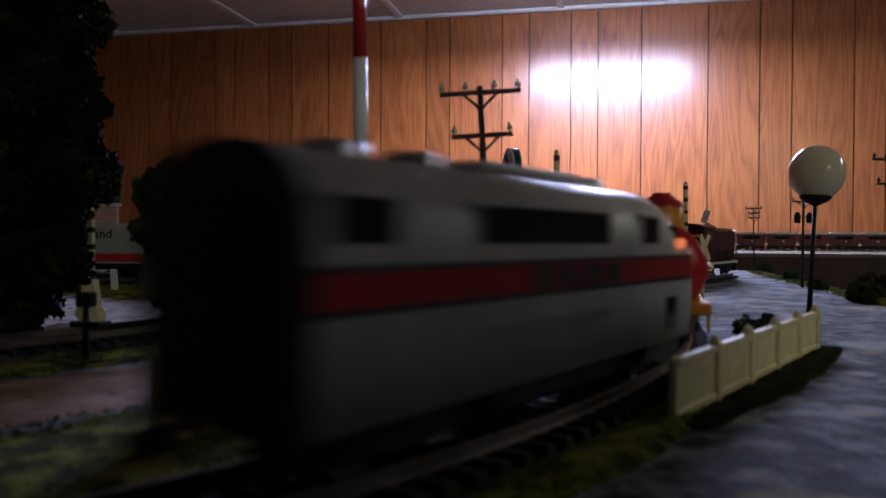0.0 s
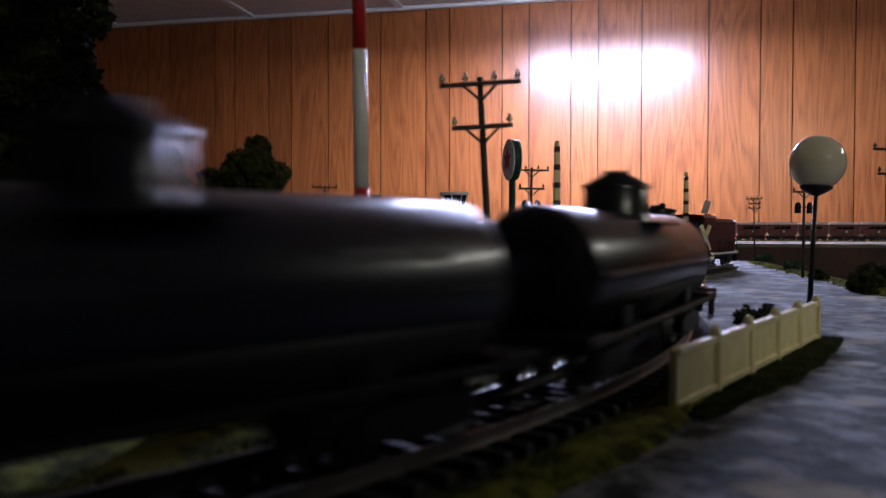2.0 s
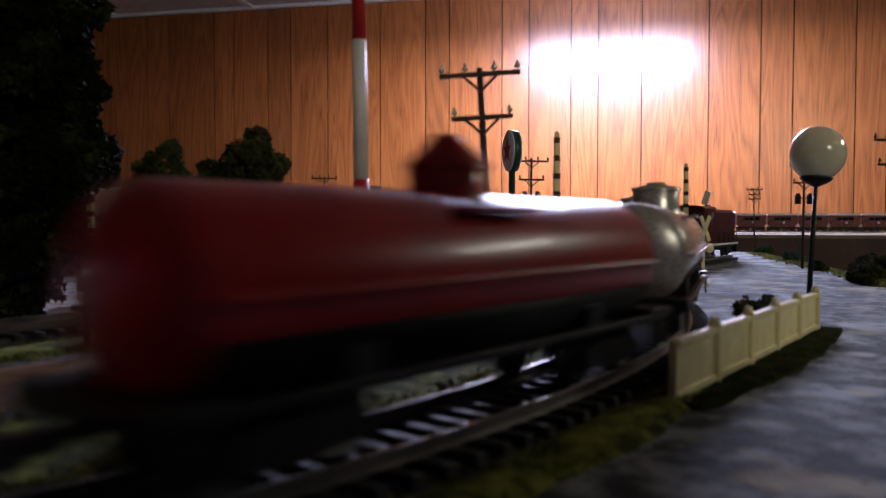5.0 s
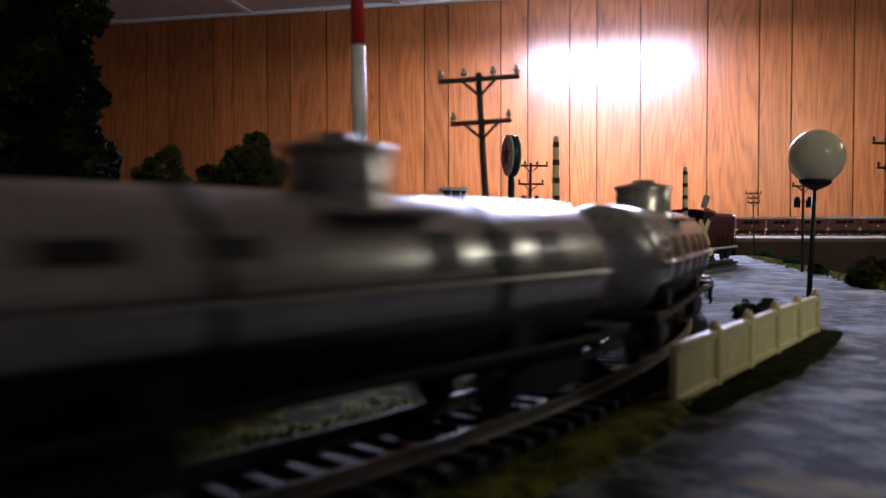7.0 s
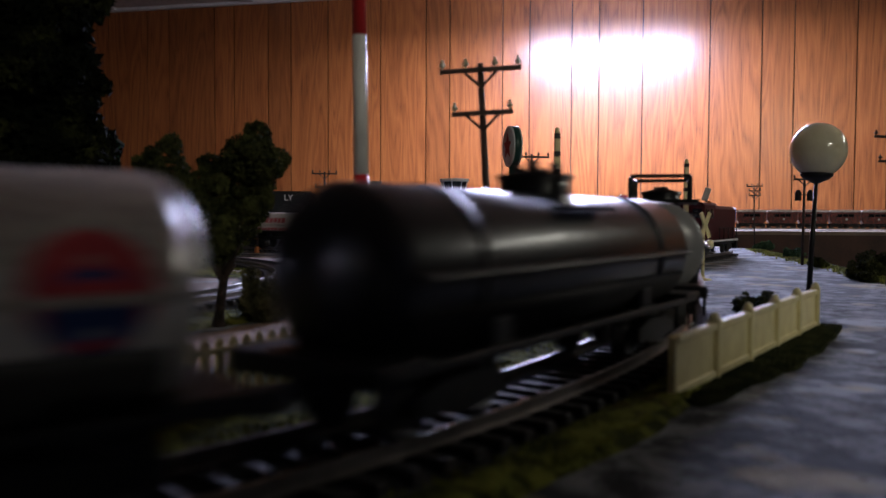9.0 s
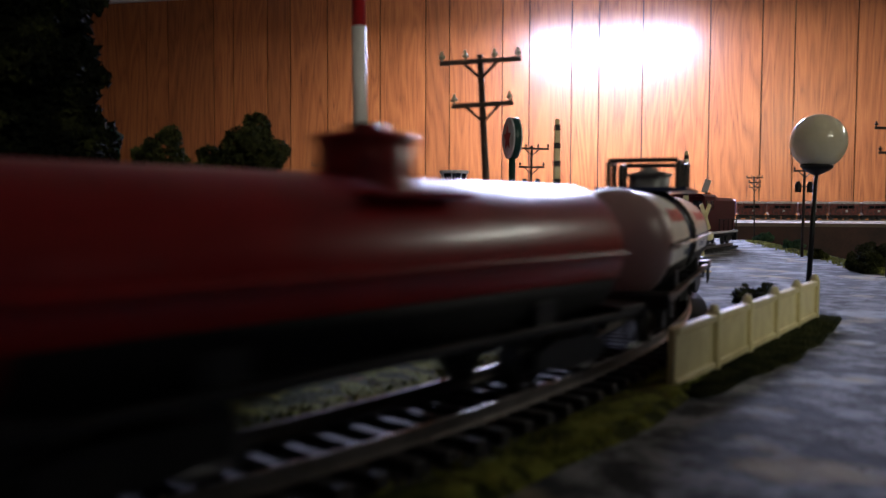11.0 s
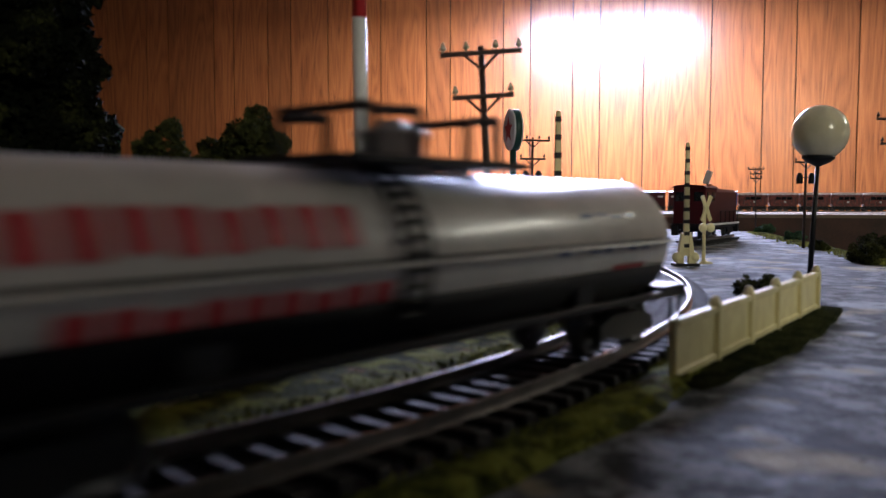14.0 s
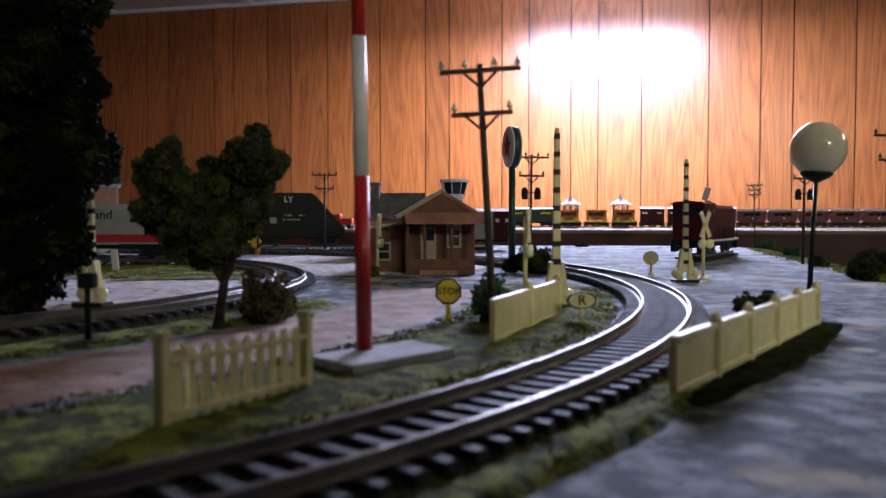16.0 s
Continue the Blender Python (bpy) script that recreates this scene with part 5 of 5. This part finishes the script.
def hopper(c, L):
    bm = B()
    prism(bm, [(-L / 2, 12), (-L / 2, 62.5), (L / 2 - 40, 62.5), (L / 2 - 36, 60.5), (L / 2, 21), (L / 2, 12)], -14.5, 14.5)
    part("body", bm, "black", c)
    for k in range(4):
        bm = B()
        box(bm, (-L / 2 + 8 + k * 20, -14.8, 30), (1.8, .9, 36))
        part("rib", bm, "black", c)
    for x, z, w, h in ((-8, 36, 9, 2), (8, 36, 7, 2), (-4, 31, 20, 1.6), (-26, 30, 9, 7)):
        bm = B()
        box(bm, (x, -14.9, z), (w, .5, h))
        part("lettering", bm, "greypaint", c)
    bm = B()
    rod(bm, (L / 2 - 36, -14.6, 61), (L / 2 - 1, -14.6, 21.5), .6, seg=6)
    part("end_rail", bm, "steel", c)


hop = rail_car("hopper_car", "black covered hopper car with sloping end and white letters", 116, hopper, -176, 955, 8)
text_part("lettering", "LY", 9.5, "white", hop, Matrix.Translation((-7.5 * K, -14.75 * K, 54.5 * K)) @ FRONT)
straight_track("rear_track", "straight track behind the loop", (-760, 890), (60, 985))


def shed():
    h = thing("tower_house", "green corrugated loft on a pink brick base", "building")
    put(h, -387, 905, 0, 24)
    bm = B()
    box(bm, (0, 0, 37), (36, 40, 74), bevel=.3)
    base = part("base_wall", bm, "concrete", h)
    bm = B()
    box(bm, (0, 0, 0), (3.7, .7, 1.5))
    me = mesh_of("brick", bm, "pinkbrick")
    for row in range(17):
        for k in range(9):
            x = -16 + 4.0 * k + (2.0 if row % 2 else 0)
            if x < 17:
                ob = new("brick", me)
                ob.parent = base
                ob.matrix_basis = pose(x * K, -20.2 * K, (42 + 1.9 * row) * K)
    bm = B()
    box(bm, (0, 0, 75.5), (42, 46, 3), bevel=.4)
    part("ledge", bm, "concrete", h)
    for k in range(13):
        bm = B()
        box(bm, (-19 + k * 3.2, -21, 98.5), (2.0, 1.4, 43), bevel=.3)
        part("corrugation", bm, "greenmetal", h)
    bm = B()
    prism(bm, [(-20, 77), (20, 77), (20, 120), (0, 136), (-20, 120)], -20.5, 20)
    part("loft_wall", bm, "greenmetal", h)
    for s in (-1, 1):
        bm = B()
        prism(bm, [(0, 139), (s * 25, 119), (s * 25, 116.5), (0, 136)], -24, 24)
        part("roof", bm, "greyroof", h)


shed()


def far_house():
    h = thing("yellow_house", "yellow building with grey gabled roof and chimney", "building")
    put(h, -54, 800, 0, -6)
    bm = B()
    prism(bm, [(-26, 0), (26, 0), (26, 41), (0, 60), (-26, 41)], -26, 34, "x")
    part("wall", bm, "yellowwall", h)
    for s in (-1, 1):
        bm = B()
        prism(bm, [(0, 64), (s * 31, 39), (s * 31, 36.5), (0, 61)], -29, 37, "x")
        part("roof", bm, "greyroof", h)
    bm = B()
    box(bm, (-12, -8, 64), (8, 8, 17), bevel=.3)
    box(bm, (-12, -8, 73), (11, 11, 2.2), bevel=.3)
    part("chimney", bm, "greyroof", h)
    for x in (-18, 4, 24):
        bm = B()
        box(bm, (x, -26.3, 22), (8, 1, 12), bevel=.2)
        part("window", bm, "window", h)


MAT["yellowwall"] = plain("yellow_wall", (0.42, 0.26, 0.06), 0.6)
far_house()


def control_tower():
    h = thing("control_tower", "white control tower with dark slanted glazing", "building")
    put(h, 14, 1010, 4, 12)
    bm = B()
    prism(bm, [(-9, -9), (9, -9), (9, 9), (-9, 9)], -4, 62, "z")
    part("shaft", bm, "white", h)
    rings = ((62, 14.5, "white", 65), (80, 18.5, "white", 83.5))
    for z, r, m, z1 in rings:
        bm = B()
        prism(bm, [(r * math.cos(.785 * i + .39), r * math.sin(.785 * i + .39)) for i in range(8)], z, z1, "z")
        part("deck", bm, m, h)
    for i in range(8):
        a, b = .785 * i + .39, .785 * (i + 1) + .39
        bm = B()
        q = [bm.verts.new((r * math.cos(t), r * math.sin(t), z)) for r, z, t in ((13, 65.2, a), (13, 65.2, b), (16.6, 79.8, b), (16.6, 79.8, a), (12, 65.2, a), (12, 65.2, b), (15.6, 79.8, b), (15.6, 79.8, a))]
        for f in ((0, 1, 2, 3), (7, 6, 5, 4), (0, 4, 5, 1), (2, 6, 7, 3), (1, 5, 6, 2), (0, 3, 7, 4)):
            bm.faces.new([q[j] for j in f])
        part("pane", bm, "window", h)
        bm = B()
        rod(bm, (13.2 * math.cos(a), 13.2 * math.sin(a), 65), (16.8 * math.cos(a), 16.8 * math.sin(a), 80), .6, seg=5)
        part("mullion", bm, "white", h)


control_tower()

# ---------------------------------------------------------------- trains on the rear board, along its front edge
EDGE = Vector((0, 1378, 0))
ALONG = Vector((4200, -910, 0)).normalized()
INTO = Vector((-ALONG.y, ALONG.x, 0))
REAR_TURN = math.degrees(math.atan2(ALONG.y, ALONG.x))


def rear(w, d):
    p = EDGE + ALONG * w + INTO * d
    return p.x, p.y


BOARD_Z = 20.0
track("rear_board_track", "dark track along the rear board", [Vector((*rear(w, 150), BOARD_Z - 2.0)) for w in range(-1500, 1700, 60)], 8.0, (-12, 12))


def ore_car(c, L):
    bm = B()
    prism(bm, [(-L / 2, 40), (L / 2, 40), (L / 2, 17), (L / 2 - 5, 11), (-L / 2 + 5, 11), (-L / 2, 17)], -13.5, 13.5)
    part("body", bm, "oxblood", c)
    bm = B()
    prism(bm, [(-L / 2 - .6, 38), (-L / 2 - .6, 42), (-L / 5, 43.8), (L / 4, 43.2), (L / 2 + .6, 42.2), (L / 2 + .6, 38)], -13.8, 13.2)
    part("load", bm, "frost", c, "white heaped load")
    for k in range(6):
        bm = B()
        box(bm, (-L / 2 + 2 + k * (L - 4) / 5, -14.0, 27), (1.4, 1.2, 24), bevel=.2)
        part("rib", bm, "oxblood", c)
    bm = B()
    box(bm, (0, -13.9, 30), (L * .6, .9, 7), bevel=.2)
    part("side_panel", bm, "window", c)
    # small white block low on the side
    bm = B()
    box(bm, (3, -14.4, 21), (4.5, .5, 4))
    part("white_tab", bm, "white", c)


MAT["oxblood"] = mottled("red_brown_wagon", (0.06, 0.007, 0.005), (0.19, 0.024, 0.014), 0.4, 160, 600, 0.3)


def cage_car(c, L):
    bm = B()
    box(bm, (0, 0, 12.6), (L, 27, 4), bevel=.4)
    part("flat_deck", bm, "yellow", c)
    bm = B()
    box(bm, (0, 0, 28), (L * .82, 22, 24), bevel=.6)
    part("wagon", bm, "circus", c)
    bm = B()
    box(bm, (0, 0, 40.8), (L * .88, 25, 2.6), bevel=.6)
    part("cornice", bm, "circus", c)
    bm = B()
    box(bm, (0, -11.2, 32), (L * .62, .8, 8), bevel=.2)
    grille = part("opening", bm, "window", c)
    for k in range(9):
        bm = B()
        rod(bm, (-L * .29 + k * L * .0725, -11.9, 27.6), (-L * .29 + k * L * .0725, -11.9, 36.4), .5, seg=5)
        part("cage_bar", bm, "circus", grille)
    for k in (-1, 1):
        bm = B()
        lathe(bm, [(0, -1), (4.6, -1), (4.6, 1), (0, 1)], Matrix.Translation((k * L * .28, -12.4, 18.6)) @ Matrix.Rotation(radians(90), 4, "X"), 14)
        part("wagon_wheel", bm, "yellow", c)


def box_car(mat, roof="frost"):
    def build(c, L):
        bm = B()
        box(bm, (0, 0, 28), (L, 27, 34), bevel=.5)
        part("body", bm, mat, c)
        bm = B()
        prism(bm, [(-14.5, 45), (14.5, 45), (0, 48.5)], -L / 2 - 1, L / 2 + 1, "x")
        part("roof", bm, roof, c)
        bm = B()
        box(bm, (0, -13.9, 27), (L * .26, 1, 30), bevel=.2)
        part("door", bm, mat, c)
        for k in (-1, 1):
            bm = B()
            box(bm, (k * L * .3, -13.8, 34), (L * .22, .5, 4))
            part("lettering", bm, "yellow" if mat == "boxgreen" else "white", c)
    return build


def flat_car(c, L):
    bm = B()
    box(bm, (0, 0, 13), (L, 27, 4), bevel=.4)
    part("deck", bm, "orange", c)
    bm = B()
    box(bm, (-4, 0, 20), (L * .5, 16, 10), bevel=1)
    part("load", bm, "orange", c)


MAT["boxgreen"] = plain("green_box_car", (0.012, 0.06, 0.03), 0.45)
MAT["boxblue"] = plain("blue_box_car", (0.02, 0.06, 0.30), 0.45)
MAT["boxgrey"] = plain("pale_box_car", (0.36, 0.36, 0.33), 0.5)
ZB = BOARD_Z - 2.0 + RAILTOP
SMALL = 0.72  # the stock on the rear board is of a smaller gauge
w = 482.0
for kind in ("blue", "ore", "ore", "ore", "ore", "ore", "flat", "ore", "ore"):
    L = {"ore": 48, "blue": 16, "flat": 52}[kind]
    px, py = rear(w + L / 2, 150)
    if kind == "ore":
        rail_car("ore_car", "maroon ore car heaped with white load", L, ore_car, px, py, REAR_TURN, ZB, group="rear board ore cars", size=SMALL)
    elif kind == "flat":
        rail_car("flat_car", "orange flat car with low load", L, flat_car, px, py, REAR_TURN, ZB, size=SMALL)
    else:
        rail_car("box_car", "short blue box car with pale roof", L, box_car("boxblue"), px, py, REAR_TURN, ZB, group="rear board box cars", trucks=False, size=SMALL)
    w += L + 2.5
w = 184.0
for kind in ("cage", "cage", "cage", "maroon", "maroon", "maroon"):
    L = {"cage": 44, "maroon": 42}[kind]
    px, py = rear(w + L / 2, 150)
    if kind == "cage":
        rail_car("cage_wagon_car", "gilded circus cage wagon on a yellow flat car", L, cage_car, px, py, REAR_TURN, ZB, group="circus cars", size=SMALL)
    else:
        rail_car("box_car", "maroon box car on the rear board", L, box_car("maroon", "maroon"), px, py, REAR_TURN, ZB, group="rear board box cars", size=SMALL)
    w += L + 6
px, py = rear(138, 150)
rail_car("box_car", "dark green box car with yellow lettering", 88, box_car("boxgreen", "boxgreen"), px, py, REAR_TURN, ZB, group="rear board box cars", size=SMALL)
rail_car("box_car", "pale grey box car with dark lettering", 22, box_car("boxgrey"), 52, 985, -12, RAILTOP - 4, group="rear board box cars", trucks=False)
rail_car("box_car", "maroon box car beside the layout edge", 20, box_car("maroon"), 74.5, 980.2, -12, RAILTOP - 4, group="rear board box cars", trucks=False)


def gazebo(w, d):
    g = thing("gazebo", "small gazebo with white pointed roof", "gazebo", "gazebos")
    x, y = rear(w, d)
    put(g, x, y, BOARD_Z)
    bm = B()
    lathe(bm, [(0, 0), (17, 0), (17, 20), (0, 20)], Matrix.Identity(4), 8, False)
    part("base", bm, "greyroof", g)
    for k in range(8):
        bm = B()
        a = .785 * k
        rod(bm, (14.5 * math.cos(a), 14.5 * math.sin(a), 20), (14.5 * math.cos(a), 14.5 * math.sin(a), 46), 1.2, seg=6)
        part("column", bm, "darkbrown", g)
    bm = B()
    lathe(bm, [(0, 45), (21, 45), (21, 47), (8, 55), (3, 60), (2.4, 64), (0, 67)], Matrix.Identity(4), 16, False)
    part("roof", bm, "frost", g)


gazebo(203, 260)
gazebo(300, 260)


def toy_truck(w, d):
    t = thing("toy_truck", "small red toy truck on the rear board", "truck")
    x, y = rear(w, d)
    put(t, x, y, BOARD_Z, REAR_TURN)
    bm = B()
    box(bm, (-9, 0, 17), (14, 16, 20), bevel=1.5)
    part("cab", bm, "redpaint", t)
    bm = B()
    box(bm, (9, 0, 13), (22, 16, 12), bevel=1)
    part("bed", bm, "redpaint", t)
    bm = B()
    box(bm, (2, 0, 6), (44, 14, 3), bevel=.5)
    part("chassis", bm, "white", t)
    for k in (-1, 1):
        for s in (-1, 1):
            bm = B()
            lathe(bm, [(0, -2), (4.2, -2), (4.2, 2), (0, 2)], Matrix.Translation((2 + k * 13, s * 8, 4.2)) @ Matrix.Rotation(radians(90), 4, "X"), 14)
            part("wheel", bm, "black", t)


toy_truck(-203, 60)


# ---------------------------------------------------------------- passenger train on the inner loop
def passenger_car(L=205.0):
    c = thing("passenger_car", "ribbed stainless passenger car with dark window strip", "passenger car", "passenger train")
    sec = [(-14, 8), (-14.2, 34), (-13, 39), (-9.5, 42.6), (-4, 44), (4, 44), (9.5, 42.6), (13, 39), (14.2, 34), (14, 8)]
    bm = B()
    prism(bm, sec, -L / 2 + 3, L / 2 - 3, "x")
    part("body", bm, "corrugated", c)
    for s in (-1, 1):
        for z in list(np.arange(10, 25, 1.9)) + [36.2]:
            bm = B()
            box(bm, (0, s * 14.3, z), (L - 8, .7, 1.0), bevel=.2)
            part("rib", bm, "corrugated", c)
        for k in range(11):
            bm = B()
            box(bm, (-L / 2 + 16 + k * (L - 32) / 10, s * 14.2, 30.2), (11, .8, 6.6), bevel=.3)
            part("window", bm, "window", c)
    bm = B()
    box(bm, (0, 0, 7), (L - 10, 24, 4), bevel=.5)
    for k in (-1, 1):
        box(bm, (k * (L / 2 - .5), 0, 22), (6, 10, 30), bevel=.5)
    part("underframe", bm, "black", c)
    for k in (-1, 1):
        truck(c, k * (L / 2 - 36))
    return c


first = passenger_car()
PASSENGER = [first] + [copy_thing(first, Matrix.Identity(4)) for _ in range(3)]


def on_loop(s):
    a = -s / INNER[2]
    return Vector((INNER[0] + INNER[2] * math.cos(a), INNER[1] + INNER[2] * math.sin(a), 0))


def passenger_motion():
    """The train runs round the loop and is out of sight, stopped behind the tall tree, from the fifth second."""
    for i, car in enumerate(PASSENGER):
        rows = []
        for k in range(161):
            t = k * 0.1
            u = min(t, 5.6)
            v = 250.0 * u - max(u - 4.4, 0) ** 2 * 104
            s = v + 20 - 212 * i
            p, q = on_loop(s + 66), on_loop(s - 66)
            m = (p + q) / 2
            rows.append((t, pose(m.x * K, m.y * K, RAILTOP * K, 0, 0, math.degrees(math.atan2(p.y - q.y, p.x - q.x)))))
        walk(car, rows)


# ---------------------------------------------------------------- turf tufts
def tufts(name, label, n, r0, r1, a0, a1, seed, mat="grass", size=(.5, 1.5)):
    rng = random.Random(seed)
    bm = B()
    for _ in range(n):
        r, a = rng.uniform(r0, r1), radians(rng.uniform(a1, a0))
        x, y = CX + r * math.cos(a), CY + r * math.sin(a)
        if noise.noise(Vector((x * .06, y * .06, seed))) < -.22:
            continue
        s = rng.uniform(*size)
        z = 1.3
        vs = [bm.verts.new((x + s * dx * rng.uniform(.6, 1.3), y + s * dy * rng.uniform(.6, 1.3), z + s * dz)) for dx, dy, dz in ((1, 0, 0), (-.5, .87, 0), (-.5, -.87, 0), (rng.uniform(-.5, .5), rng.uniform(-.5, .5), rng.uniform(.7, 1.4)))]
        for f in ((0, 1, 3), (1, 2, 3), (2, 0, 3)):
            bm.faces.new([vs[i] for i in f])
    return tagged(part(name, bm, mat), label, "turf", kind="stuff")


tufts("turf_tufts", "clumpy green foam turf on the verge", 15000, 394, 456, 0, -85, 31, size=(.3, .8))
tufts("turf_tufts", "clumpy green foam turf beside the track", 5000, 485, 497, -20, -85, 32, size=(.3, .8))
tufts("turf_tufts", "clumpy green foam turf beside the inner loop", 6000, 307, 331, -14, -85, 33, size=(.3, .75))
tufts("turf_tufts", "patchy olive turf inside the loop", 7000, 180, 276, 76, 20, 34, size=(.35, .9))


def moss_strip():
    """Dark clumpy moss along the foot of the long fence."""
    rng = random.Random(41)
    bm = B()
    for _ in range(9000):
        u = rng.uniform(0, 1.04)
        x, y = 47 + 86 * u, 165 + 118 * u
        k = min(abs(rng.gauss(0, 1)), 1.6 + .3 * noise.noise(Vector((u * 9, 0, 0)))) * (4.0 + 3.2 * math.sin(u * 3.1)) + .6
        x, y = x + k * .81, y - k * .59
        s = rng.uniform(.4, 1.3)
        vs = [bm.verts.new((x + s * dx, y + s * dy, s * dz - .2)) for dx, dy, dz in ((1, 0, 0), (-.5, .87, 0), (-.5, -.87, 0), (rng.uniform(-.5, .5), rng.uniform(-.5, .5), 1.1))]
        for f in ((0, 1, 3), (1, 2, 3), (2, 0, 3)):
            bm.faces.new([vs[i] for i in f])
    tagged(part("moss", bm, "moss"), "dark moss along the foot of the fence", "moss", kind="stuff")
    bm = B()
    for _ in range(4200):
        u = rng.uniform(0, 1)
        x, y = 272 + 134 * u, 440 + 590 * u
        k = abs(rng.gauss(0, 1)) * 7
        x -= k
        s = rng.uniform(.6, 2.0)
        vs = [bm.verts.new((x + s * dx, y + s * dy, s * dz)) for dx, dy, dz in ((1, 0, 0), (-.5, .87, 0), (-.5, -.87, 0), (rng.uniform(-.5, .5), rng.uniform(-.5, .5), 1.1))]
        for f in ((0, 1, 3), (1, 2, 3), (2, 0, 3)):
            bm.faces.new([vs[i] for i in f])
    tagged(part("edge_turf", bm, "grass"), "light green turf along the board edge", "turf", kind="stuff")


moss_strip()

place_ties()
motions()
